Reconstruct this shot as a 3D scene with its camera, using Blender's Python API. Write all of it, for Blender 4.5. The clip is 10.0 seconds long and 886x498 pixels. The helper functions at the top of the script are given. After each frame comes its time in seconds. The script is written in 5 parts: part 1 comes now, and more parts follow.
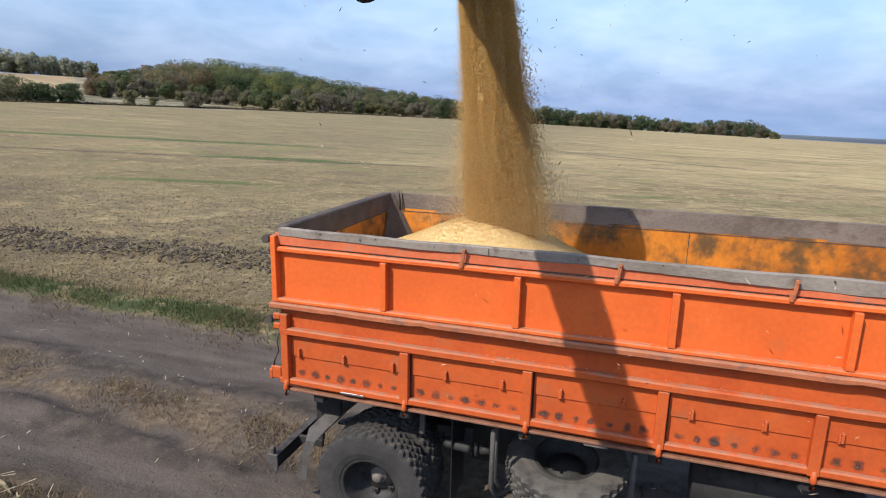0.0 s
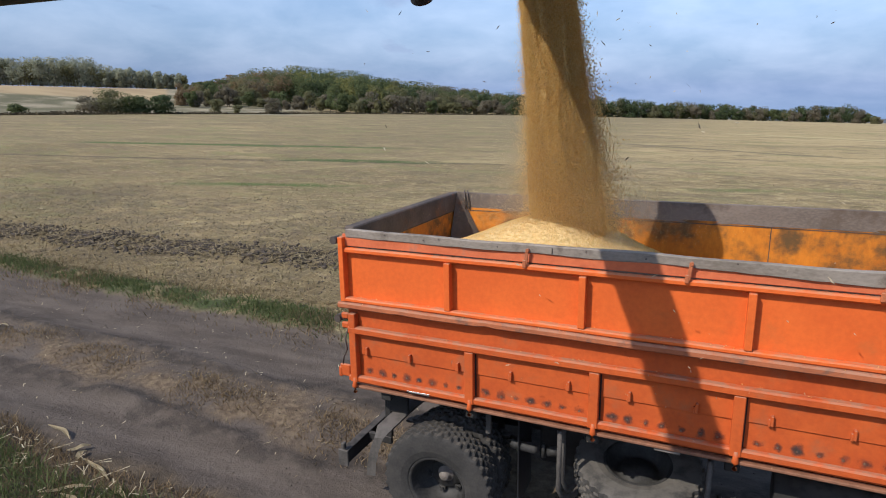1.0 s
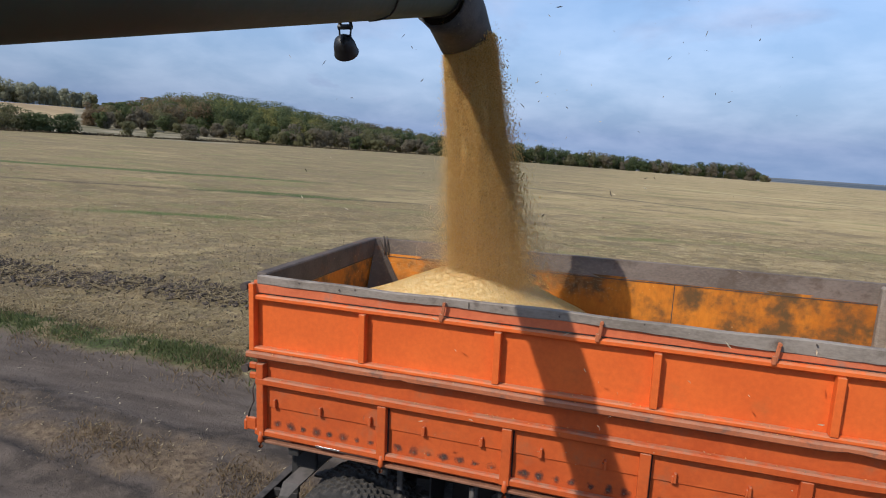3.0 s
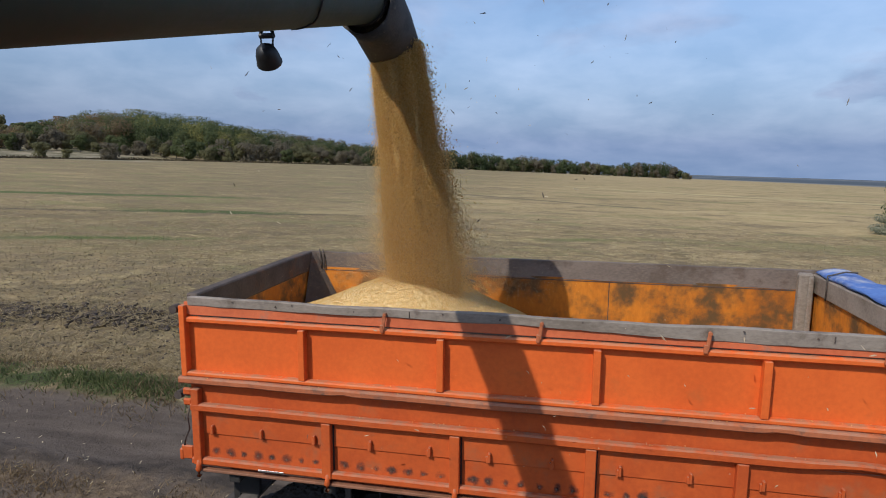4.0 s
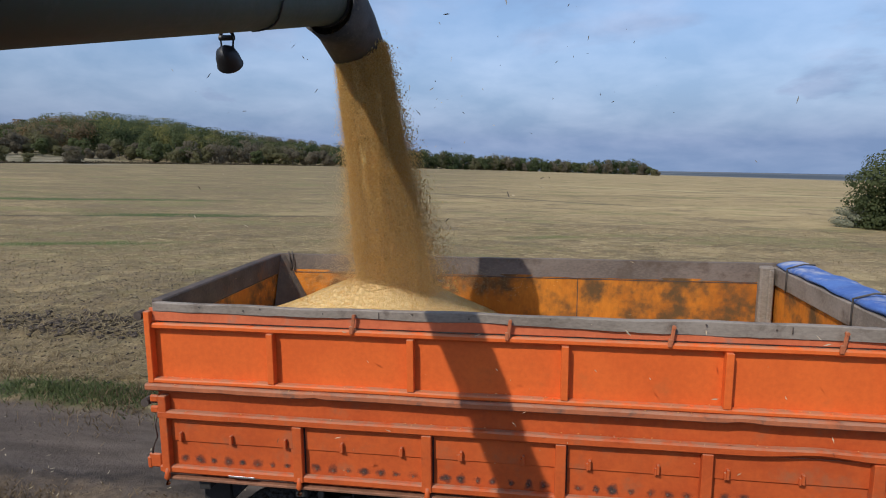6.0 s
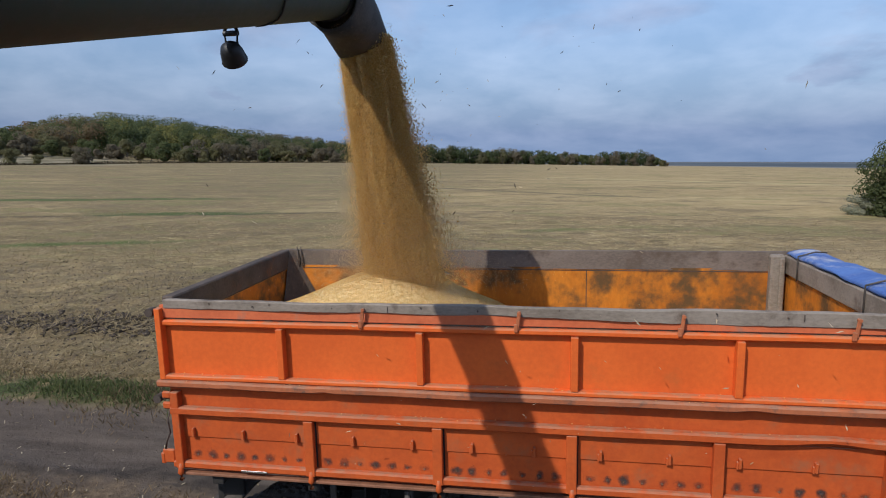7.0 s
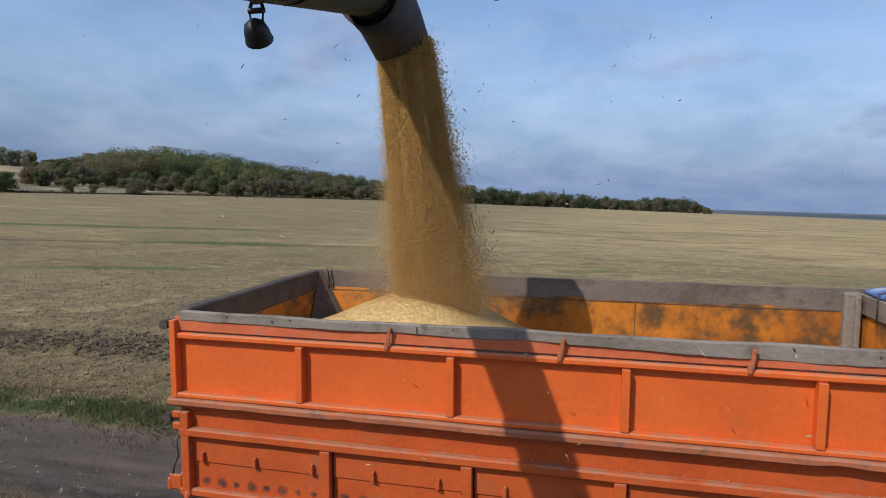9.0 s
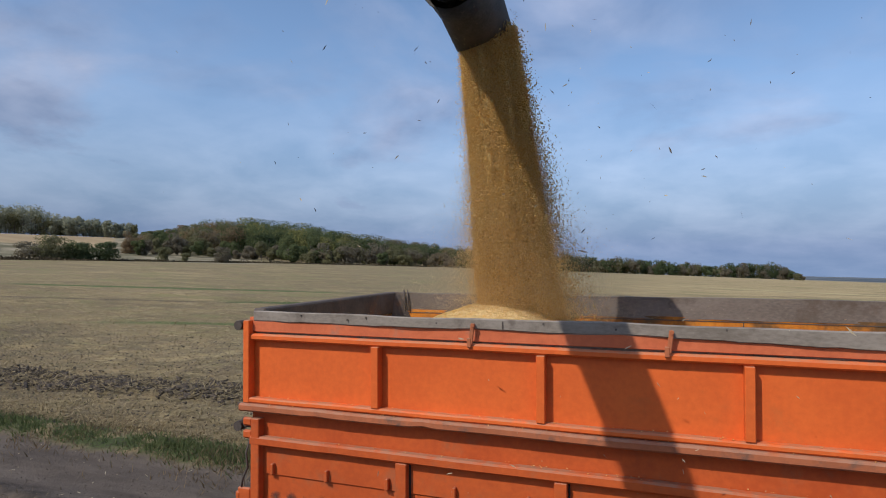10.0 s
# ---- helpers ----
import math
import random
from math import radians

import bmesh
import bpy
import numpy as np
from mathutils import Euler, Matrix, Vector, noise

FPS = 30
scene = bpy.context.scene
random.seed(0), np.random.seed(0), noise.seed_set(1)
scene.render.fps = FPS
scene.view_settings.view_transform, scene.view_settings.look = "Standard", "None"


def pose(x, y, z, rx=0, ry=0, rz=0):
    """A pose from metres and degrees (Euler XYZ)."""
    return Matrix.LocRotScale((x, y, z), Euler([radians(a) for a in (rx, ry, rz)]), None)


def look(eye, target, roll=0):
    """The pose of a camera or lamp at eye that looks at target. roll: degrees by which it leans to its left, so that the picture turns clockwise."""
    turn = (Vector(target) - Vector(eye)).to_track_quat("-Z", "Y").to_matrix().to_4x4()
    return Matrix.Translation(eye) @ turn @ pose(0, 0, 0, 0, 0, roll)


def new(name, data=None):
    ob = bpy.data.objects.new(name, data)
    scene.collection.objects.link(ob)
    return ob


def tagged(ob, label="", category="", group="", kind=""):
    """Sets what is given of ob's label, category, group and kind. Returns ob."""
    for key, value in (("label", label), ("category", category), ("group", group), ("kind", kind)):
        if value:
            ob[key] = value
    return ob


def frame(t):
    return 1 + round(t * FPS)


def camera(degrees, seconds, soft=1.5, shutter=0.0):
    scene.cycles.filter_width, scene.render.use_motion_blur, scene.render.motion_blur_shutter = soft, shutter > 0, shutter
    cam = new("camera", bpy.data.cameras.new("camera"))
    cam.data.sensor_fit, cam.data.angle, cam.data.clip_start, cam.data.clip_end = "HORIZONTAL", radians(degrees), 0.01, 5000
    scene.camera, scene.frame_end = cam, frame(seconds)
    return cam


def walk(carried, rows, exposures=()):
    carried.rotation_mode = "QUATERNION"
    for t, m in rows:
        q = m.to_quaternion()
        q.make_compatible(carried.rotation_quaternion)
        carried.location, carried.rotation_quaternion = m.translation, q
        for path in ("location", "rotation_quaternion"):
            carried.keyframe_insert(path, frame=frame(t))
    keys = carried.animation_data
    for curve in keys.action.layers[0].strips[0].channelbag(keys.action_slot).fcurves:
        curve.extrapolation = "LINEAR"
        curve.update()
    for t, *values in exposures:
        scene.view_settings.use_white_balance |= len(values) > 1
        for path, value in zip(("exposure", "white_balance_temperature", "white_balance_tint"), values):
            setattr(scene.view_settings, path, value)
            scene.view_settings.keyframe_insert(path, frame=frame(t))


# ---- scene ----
cam = camera(71.9, 10.0, soft=1.05)
PATH = [
    (0, (3.078, -4.365, 3.823), (2.491, -2.507, 3.373), 1.3),
    (0.5, (3.134, -4.349, 3.821), (2.342, -2.571, 3.363), -1.64),
    (1, (3.156, -4.328, 3.836), (2.344, -2.558, 3.379), -0.94),
    (1.5, (3.150, -4.269, 3.895), (2.281, -2.543, 3.379), -3.14),
    (2, (3.166, -4.21, 3.921), (2.587, -2.358, 3.435), 0.6),
    (2.5, (3.143, -4.274, 3.941), (2.527, -2.409, 3.562), 2.26),
    (4, (3.145, -4.223, 3.932), (2.76, -2.284, 3.63), 0.4),
    (4.5, (3.137, -4.237, 3.926), (2.826, -2.289, 3.6), -1.2),
    (5, (3.167, -4.252, 3.94), (2.768, -2.319, 3.614), -0.4),
    (5.5, (3.183, -4.234, 3.94), (2.876, -2.28, 3.642), 0.0),
    (7, (3.193, -4.228, 3.926), (2.866, -2.281, 3.605), -1.3),
    (7.5, (3.178, -4.189, 3.881), (2.759, -2.258, 3.574), -2.7),
    (8, (3.136, -4.159, 3.852), (2.694, -2.234, 3.535), -1.7),
    (8.5, (3.108, -4.029, 3.805), (2.709, -2.097, 3.476), -0.7),
    (9, (3.128, -3.861, 3.7), (2.68, -1.921, 3.511), 0.3),
    (9.5, (3.049, -3.794, 3.42), (2.614, -1.845, 3.309), 0.1),
    (10, (2.98, -3.614, 3.174), (2.301, -1.733, 3.207), -0.1),
]
EXPOSURE = [(0, 0.51), (0.5, 0.31), (1, 0.30), (1.5, 0.25), (2.5, 0.22), (4, -0.06), (5.5, -0.06), (7.5, -0.1), (10, -0.1)]
walk(cam, [(t, look(eye, target, roll)) for t, eye, target, roll in PATH],
     [(t, stops, 6150, 10) for t, stops in EXPOSURE])

# ---- sky, sun ----
SUN_X, SUN_Z = 0.56, -1.15            # sunlight's run per metre of y
sun_way = Vector((SUN_X, 1.0, SUN_Z)).normalized()
SUN_EL = math.asin(-sun_way.z)
SUN_AZ = math.atan2(-sun_way.x, -sun_way.y)

world = bpy.data.worlds.new("world")
scene.world = world
world.use_nodes = True
wn, wl = world.node_tree.nodes, world.node_tree.links
wn.clear()


def wnode(kind, **values):
    n = wn.new(kind)
    for k, v in values.items():
        n.inputs[k].default_value = v
    return n


w_out = wn.new("ShaderNodeOutputWorld")
w_co = wn.new("ShaderNodeTexCoord")
w_tilt = wn.new("ShaderNodeMapping")      # the land leans a little against the truck's level
w_tilt.inputs["Rotation"].default_value = (radians(1.7), radians(-0.8), 0)
wl.new(w_co.outputs["Generated"], w_tilt.inputs["Vector"])
w_sky = wn.new("ShaderNodeTexSky")
w_sky.sky_type = "NISHITA"
w_sky.sun_disc = False
w_sky.sun_elevation = SUN_EL
w_sky.sun_rotation = SUN_AZ
w_sky.air_density, w_sky.dust_density, w_sky.ozone_density = 1.0, 0.6, 2.0
wl.new(w_tilt.outputs["Vector"], w_sky.inputs["Vector"])
w_bg = wnode("ShaderNodeBackground", Strength=0.16)
wl.new(w_sky.outputs["Color"], w_bg.inputs["Color"])
# clouds: noise on a high flat layer
w_sep = wn.new("ShaderNodeSeparateXYZ")
wl.new(w_tilt.outputs["Vector"], w_sep.inputs["Vector"])
w_h = wn.new("ShaderNodeMath")
w_h.operation = "MAXIMUM"
w_h.inputs[1].default_value = 0.0
wl.new(w_sep.outputs["Z"], w_h.inputs[0])
w_h2 = wn.new("ShaderNodeMath")
w_h2.operation = "ADD"
w_h2.inputs[1].default_value = 0.30
wl.new(w_h.outputs[0], w_h2.inputs[0])
w_div = []
for axis in ("X", "Y"):
    d = wn.new("ShaderNodeMath")
    d.operation = "DIVIDE"
    wl.new(w_sep.outputs[axis], d.inputs[0])
    wl.new(w_h2.outputs[0], d.inputs[1])
    w_div.append(d)
w_flat = wn.new("ShaderNodeCombineXYZ")
wl.new(w_div[0].outputs[0], w_flat.inputs["X"])
wl.new(w_div[1].outputs[0], w_flat.inputs["Y"])
w_n1 = wnode("ShaderNodeTexNoise", Scale=1.5, Detail=7.0, Roughness=0.52, Distortion=0.35)
wl.new(w_flat.outputs[0], w_n1.inputs["Vector"])
w_r1 = wn.new("ShaderNodeValToRGB")
w_r1.color_ramp.elements[0].position, w_r1.color_ramp.elements[1].position = 0.42, 0.66
wl.new(w_n1.outputs["Fac"], w_r1.inputs["Fac"])
w_n2 = wnode("ShaderNodeTexNoise", Scale=3.2, Detail=7.0, Roughness=0.55, Distortion=0.2)
wl.new(w_flat.outputs[0], w_n2.inputs["Vector"])
w_r2 = wn.new("ShaderNodeValToRGB")
w_r2.color_ramp.elements[0].position, w_r2.color_ramp.elements[1].position = 0.35, 0.68
w_r2.color_ramp.elements[0].color = (0.25, 0.325, 0.51, 1)
w_r2.color_ramp.elements[1].color = (0.59, 0.64, 0.82, 1)
wl.new(w_n2.outputs["Fac"], w_r2.inputs["Fac"])
w_cl = wnode("ShaderNodeBackground", Strength=1.0)
w_band = wn.new("ShaderNodeMapRange")
for i, v in ((1, 0.0), (2, 0.26), (3, 0.85), (4, 0.0)):
    w_band.inputs[i].default_value = v
wl.new(w_sep.outputs["Z"], w_band.inputs[0])
w_tone = wn.new("ShaderNodeMix")
w_tone.data_type = "RGBA"
wl.new(w_band.outputs[0], w_tone.inputs[0])
wl.new(w_r2.outputs["Color"], w_tone.inputs[6])
w_tone.inputs[7].default_value = (0.222, 0.318, 0.505, 1)
wl.new(w_tone.outputs[2], w_cl.inputs["Color"])
w_bank = wn.new("ShaderNodeMapRange")       # a thicker bank of cloud in the west
for i, v in ((1, -0.80), (2, -0.25), (3, 0.80), (4, 1.0)):
    w_bank.inputs[i].default_value = v
wl.new(w_sep.outputs["X"], w_bank.inputs[0])
wl.new(w_bank.outputs[0], w_cl.inputs["Strength"])
w_mix = wn.new("ShaderNodeMixShader")
w_f = wn.new("ShaderNodeMath")
w_f.operation = "MULTIPLY"
w_f.inputs[1].default_value = 0.88
wl.new(w_r1.outputs["Color"], w_f.inputs[0])
w_low = wn.new("ShaderNodeMapRange")       # the layer closes towards the horizon
w_low.inputs[1].default_value, w_low.inputs[2].default_value = 0.05, 0.31
w_low.inputs[3].default_value, w_low.inputs[4].default_value = 1.0, 0.0
wl.new(w_sep.outputs["Z"], w_low.inputs[0])
w_cov = wn.new("ShaderNodeMath")
w_cov.operation = "MAXIMUM"
wl.new(w_f.outputs[0], w_cov.inputs[0])
wl.new(w_low.outputs[0], w_cov.inputs[1])
wl.new(w_cov.outputs[0], w_mix.inputs["Fac"])
wl.new(w_bg.outputs[0], w_mix.inputs[1])
wl.new(w_cl.outputs[0], w_mix.inputs[2])
wl.new(w_mix.outputs[0], w_out.inputs["Surface"])

sun_data = bpy.data.lights.new("sun", "SUN")
sun_data.energy, sun_data.angle, sun_data.color = 3.6, radians(0.6), (1.0, 0.93, 0.82)
sun = new("sun", sun_data)
sun.matrix_world = look((-14, -20, 30), Vector((-14, -20, 30)) + sun_way)


# ---- materials ----
def shade(name, dark, light, scale=3.0, fine=40.0, rough=0.7, metal=0.0, bump=0.15, bump_size=0.01,
          spots=None, spot_scale=1.5, spot_at=(0.52, 0.62), dust=None, streak=None, island=0.0, piece=0.0, coords="Object", gloss=0.5, thin=0.0):
    """A worn surface: two colours mixed by broad and fine noise, blotches of a third, dust on what faces up."""
    m = bpy.data.materials.new(name)
    m.use_nodes = True
    nt, nodes, links = m.node_tree, m.node_tree.nodes, m.node_tree.links
    b = nodes["Principled BSDF"]
    b.inputs["Metallic"].default_value = metal
    b.inputs["Specular IOR Level"].default_value = gloss
    if coords == "Object":
        co = nodes.new("ShaderNodeTexCoord").outputs["Object"]
    else:
        co = nodes.new("ShaderNodeNewGeometry").outputs["Position"]
    if streak:
        mp = nodes.new("ShaderNodeMapping")
        mp.inputs["Scale"].default_value = streak
        links.new(co, mp.inputs["Vector"])
        co2 = mp.outputs["Vector"]
    else:
        co2 = co

    def noise_at(s, detail=5.0, src=None, r=0.6):
        n = nodes.new("ShaderNodeTexNoise")
        n.inputs["Scale"].default_value, n.inputs["Detail"].default_value, n.inputs["Roughness"].default_value = s, detail, r
        links.new(src or co2, n.inputs["Vector"])
        return n.outputs["Fac"]

    def mixed(fac, a, c):
        x = nodes.new("ShaderNodeMix")
        x.data_type = "RGBA"
        for sock, v in ((x.inputs[0], fac), (x.inputs[6], a), (x.inputs[7], c)):
            if hasattr(v, "links"):
                links.new(v, sock)
            else:
                sock.default_value = v if not isinstance(v, tuple) else (*v, 1)
        return x.outputs[2]

    def stepped(fac, lo, hi):
        r = nodes.new("ShaderNodeMapRange")
        r.interpolation_type = "SMOOTHSTEP"
        r.inputs[1].default_value, r.inputs[2].default_value = lo, hi
        links.new(fac, r.inputs[0])
        return r.outputs[0]

    def plus(a, c, op="ADD"):
        x = nodes.new("ShaderNodeMath")
        x.operation = op
        for sock, v in ((x.inputs[0], a), (x.inputs[1], c)):
            if hasattr(v, "links"):
                links.new(v, sock)
            else:
                sock.default_value = v
        return x.outputs[0]

    big, small = noise_at(scale), noise_at(fine, 4.0)
    fac = plus(plus(big, 0.6, "MULTIPLY"), plus(small, 0.4, "MULTIPLY"))
    fac = stepped(fac, 0.32, 0.68)
    if island:
        geo = nodes.new("ShaderNodeNewGeometry")
        fac = plus(plus(fac, 1 - island, "MULTIPLY"), plus(geo.outputs["Random Per Island"], island, "MULTIPLY"))
    if piece:
        info = nodes.new("ShaderNodeObjectInfo")
        fac = plus(plus(fac, 1 - piece, "MULTIPLY"), plus(info.outputs["Random"], piece, "MULTIPLY"))
    colour = mixed(fac, dark, light)
    rough_out = plus(plus(small, 0.25, "MULTIPLY"), rough - 0.12)
    if spots:
        f = stepped(noise_at(spot_scale, 8.0, co, 0.68), *spot_at)
        colour = mixed(f, colour, spots)
    if dust:
        geo2 = nodes.new("ShaderNodeNewGeometry")
        sep = nodes.new("ShaderNodeSeparateXYZ")
        links.new(geo2.outputs["Normal"], sep.inputs[0])
        up = stepped(sep.outputs["Z"], 0.35, 0.9)
        f = plus(up, plus(stepped(noise_at(9.0, 6.0, co), 0.3, 0.6), 0.85, "MULTIPLY"), "MULTIPLY")
        colour = mixed(f, colour, dust)
    links.new(colour, b.inputs["Base Color"])
    links.new(rough_out, b.inputs["Roughness"])
    if bump:
        bp = nodes.new("ShaderNodeBump")
        bp.inputs["Strength"].default_value, bp.inputs["Distance"].default_value = bump, bump_size
        links.new(plus(big, small), bp.inputs["Height"])
        links.new(bp.outputs["Normal"], b.inputs["Normal"])
    if thin:
        tr = nodes.new("ShaderNodeBsdfTranslucent")
        links.new(colour, tr.inputs["Color"])
        mx = nodes.new("ShaderNodeMixShader")
        mx.inputs[0].default_value = thin
        links.new(b.outputs[0], mx.inputs[1])
        links.new(tr.outputs[0], mx.inputs[2])
        links.new(mx.outputs[0], nodes["Material Output"].inputs["Surface"])
    return m


M = {
    "orange": shade("orange_paint", (0.61, 0.104, 0.018), (0.75, 0.145, 0.025), 1.3, 26, 0.55, 0, 0.05, 0.004,
                    spots=(0.44, 0.125, 0.035), spot_scale=1.6, spot_at=(0.56, 0.80), dust=(0.38, 0.20, 0.11), gloss=0.3),
    "orange_low": shade("dusty_orange_paint", (0.42, 0.070, 0.015), (0.56, 0.106, 0.021), 2.0, 26, 0.68, 0, 0.08, 0.005,
                        spots=(0.33, 0.115, 0.050), spot_scale=3.2, spot_at=(0.52, 0.76), dust=(0.33, 0.18, 0.11), gloss=0.25),
    "orange_in": shade("scraped_yellow_orange_paint", (0.46, 0.135, 0.012), (0.64, 0.22, 0.022), 2.0, 30, 0.65, 0, 0.08, 0.005,
                       spots=(0.12, 0.066, 0.026), spot_scale=2.3, spot_at=(0.40, 0.62), streak=(1, 1, 0.38), dust=(0.4, 0.3, 0.15), gloss=0.25),
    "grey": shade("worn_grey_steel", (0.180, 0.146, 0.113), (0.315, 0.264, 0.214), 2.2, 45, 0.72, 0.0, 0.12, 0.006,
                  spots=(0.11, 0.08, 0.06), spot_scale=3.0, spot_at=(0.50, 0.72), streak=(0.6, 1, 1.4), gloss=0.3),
    # darker, browner copy of the grey, for the far side's strip
    "grey_brown": shade("darker_brown_grey_steel", (0.115, 0.090, 0.072), (0.21, 0.165, 0.135), 2.2, 45, 0.75, 0.0, 0.12, 0.006,
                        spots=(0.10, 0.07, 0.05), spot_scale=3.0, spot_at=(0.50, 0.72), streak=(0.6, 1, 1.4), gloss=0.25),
    # real rust on small parts; painted shade on tailgate strip and corner plate
    "rust_shade_dark": shade("dark_scraped_shaded_steel", (0.055, 0.042, 0.034), (0.12, 0.092, 0.075), 3.0, 40, 0.75, 0.0, 0.12, 0.005, spots=(0.16, 0.07, 0.03), spot_scale=2.5, spot_at=(0.52, 0.75), gloss=0.3),
    "ledge": shade("dusty_brown_orange_paint", (0.34, 0.105, 0.045), (0.47, 0.145, 0.060), 2.0, 30, 0.75, 0, 0.1, 0.005,
                   spots=(0.16, 0.085, 0.058), spot_scale=5.0, spot_at=(0.52, 0.68), dust=(0.33, 0.19, 0.125), gloss=0.25),
    "faded": shade("faded_salmon_paint", (0.50, 0.115, 0.045), (0.64, 0.165, 0.065), 2.6, 30, 0.75, 0, 0.1, 0.005,
                   spots=(0.30, 0.17, 0.12), spot_scale=2.6, spot_at=(0.54, 0.72), gloss=0.25),
    "rust_edge": shade("rusty_steel", (0.16, 0.07, 0.035), (0.30, 0.13, 0.07), 8.0, 60, 0.8, 0.1, 0.2, 0.004),
    "frame": shade("dusty_black_steel", (0.010, 0.009, 0.008), (0.032, 0.028, 0.024), 4.0, 40, 0.9, 0.0, 0.1, 0.005, dust=(0.085, 0.07, 0.06)),
    "guard": shade("dusty_grey_mudguard", (0.040, 0.034, 0.029), (0.095, 0.082, 0.069), 5.0, 40, 0.8, 0.0, 0.1, 0.005, dust=(0.12, 0.10, 0.088)),
    "tyre": shade("dusty_rubber", (0.020, 0.018, 0.016), (0.052, 0.046, 0.040), 5.0, 50, 0.9, 0, 0.12, 0.004, dust=(0.080, 0.068, 0.056)),
    "tyre_old": shade("pale_dusty_rubber", (0.035, 0.031, 0.027), (0.085, 0.076, 0.065), 5.0, 50, 0.9, 0, 0.15, 0.004, dust=(0.12, 0.104, 0.086)),
    "rim": shade("dirty_rim", (0.016, 0.015, 0.013), (0.055, 0.05, 0.045), 6.0, 40, 0.7, 0.2, 0.1, 0.004),
    "hub": shade("dusty_hub", (0.14, 0.12, 0.10), (0.24, 0.20, 0.17), 9.0, 50, 0.8, 0.1, 0.2, 0.004),
    "soot": shade("dark_smudge", (0.045, 0.04, 0.038), (0.09, 0.06, 0.045), 14.0, 60, 0.7, 0.0, 0.1, 0.003),
    "chrome": shade("shiny_strip", (0.75, 0.75, 0.75), (0.85, 0.85, 0.85), 6, 40, 0.2, 0.9, 0.0),
    "green_tube": shade("dark_green_tube_paint", (0.014, 0.024, 0.013), (0.026, 0.042, 0.022), 2.0, 30, 0.72, 0.0, 0.05, 0.004,
                        spots=(0.05, 0.055, 0.04), spot_scale=3.0, spot_at=(0.58, 0.72)),
    "boot": shade("black_rubber_spout", (0.035, 0.032, 0.030), (0.085, 0.078, 0.072), 5.0, 60, 0.75, 0.0, 0.2, 0.006,
                  spots=(0.16, 0.13, 0.09), spot_scale=16.0, spot_at=(0.60, 0.68)),
    "black": shade("black_plastic", (0.008, 0.008, 0.009), (0.02, 0.02, 0.021), 8.0, 60, 0.5, 0, 0.05, 0.002),
    "tarp": shade("blue_tarpaulin", (0.05, 0.11, 0.34), (0.10, 0.19, 0.45), 3.0, 25, 0.78, 0, 0.25, 0.012,
                  spots=(0.40, 0.41, 0.47), spot_scale=2.6, spot_at=(0.50, 0.68)),
    "grain": shade("yellow_corn_grain", (0.78, 0.51, 0.15), (1.0, 0.82, 0.40), 3.0, 70, 0.6, 0, 0.0, island=0.8, gloss=0.3, thin=0.6),
    "heap": shade("heaped_corn_grain", (0.62, 0.40, 0.15), (0.92, 0.68, 0.32), 30.0, 110, 0.7, 0, 0.9, 0.012),
    "core": shade("falling_corn_grain", (0.48, 0.27, 0.07), (1.0, 0.84, 0.40), 42.0, 95, 0.7, 0, 0.6, 0.010, streak=(1, 1, 0.6)),
    "dust": shade("pale_grain_dust", (0.68, 0.50, 0.28), (0.86, 0.68, 0.42), 3.0, 40, 0.9, 0, 0.0, island=0.5, gloss=0.1, thin=0.5),
    "husk": shade("dry_straw", (0.40, 0.32, 0.19), (0.68, 0.58, 0.40), 5.0, 40, 0.8, 0, 0.0, island=0.7, gloss=0.2, thin=0.35),
    "straw": shade("bleached_stubble", (0.165, 0.122, 0.062), (0.42, 0.33, 0.185), 0.5, 20, 0.85, 0, 0.0, island=0.7, gloss=0.2, thin=0.35),
    "grass": shade("green_grass", (0.060, 0.082, 0.026), (0.150, 0.165, 0.062), 0.7, 20, 0.7, 0, 0.0, island=0.6, gloss=0.2, thin=0.35),
    "dry_grass": shade("dry_brown_grass", (0.13, 0.089, 0.050), (0.27, 0.192, 0.108), 0.9, 20, 0.85, 0, 0.0, island=0.7, gloss=0.2, thin=0.35),
    "edge_tuft": shade("brown_edge_tufts", (0.055, 0.044, 0.028), (0.13, 0.105, 0.062), 0.2, 3, 0.85, 0, 0, island=0.6, gloss=0.15, thin=0.3),
    "soil": shade("dark_clods", (0.045, 0.034, 0.025), (0.115, 0.088, 0.066), 2.0, 30, 0.95, 0, 0.3, 0.02, island=0.4),
    "bark": shade("grey_bark", (0.06, 0.05, 0.04), (0.16, 0.14, 0.12), 2.0, 20, 0.9, 0, 0.2, 0.02),
}


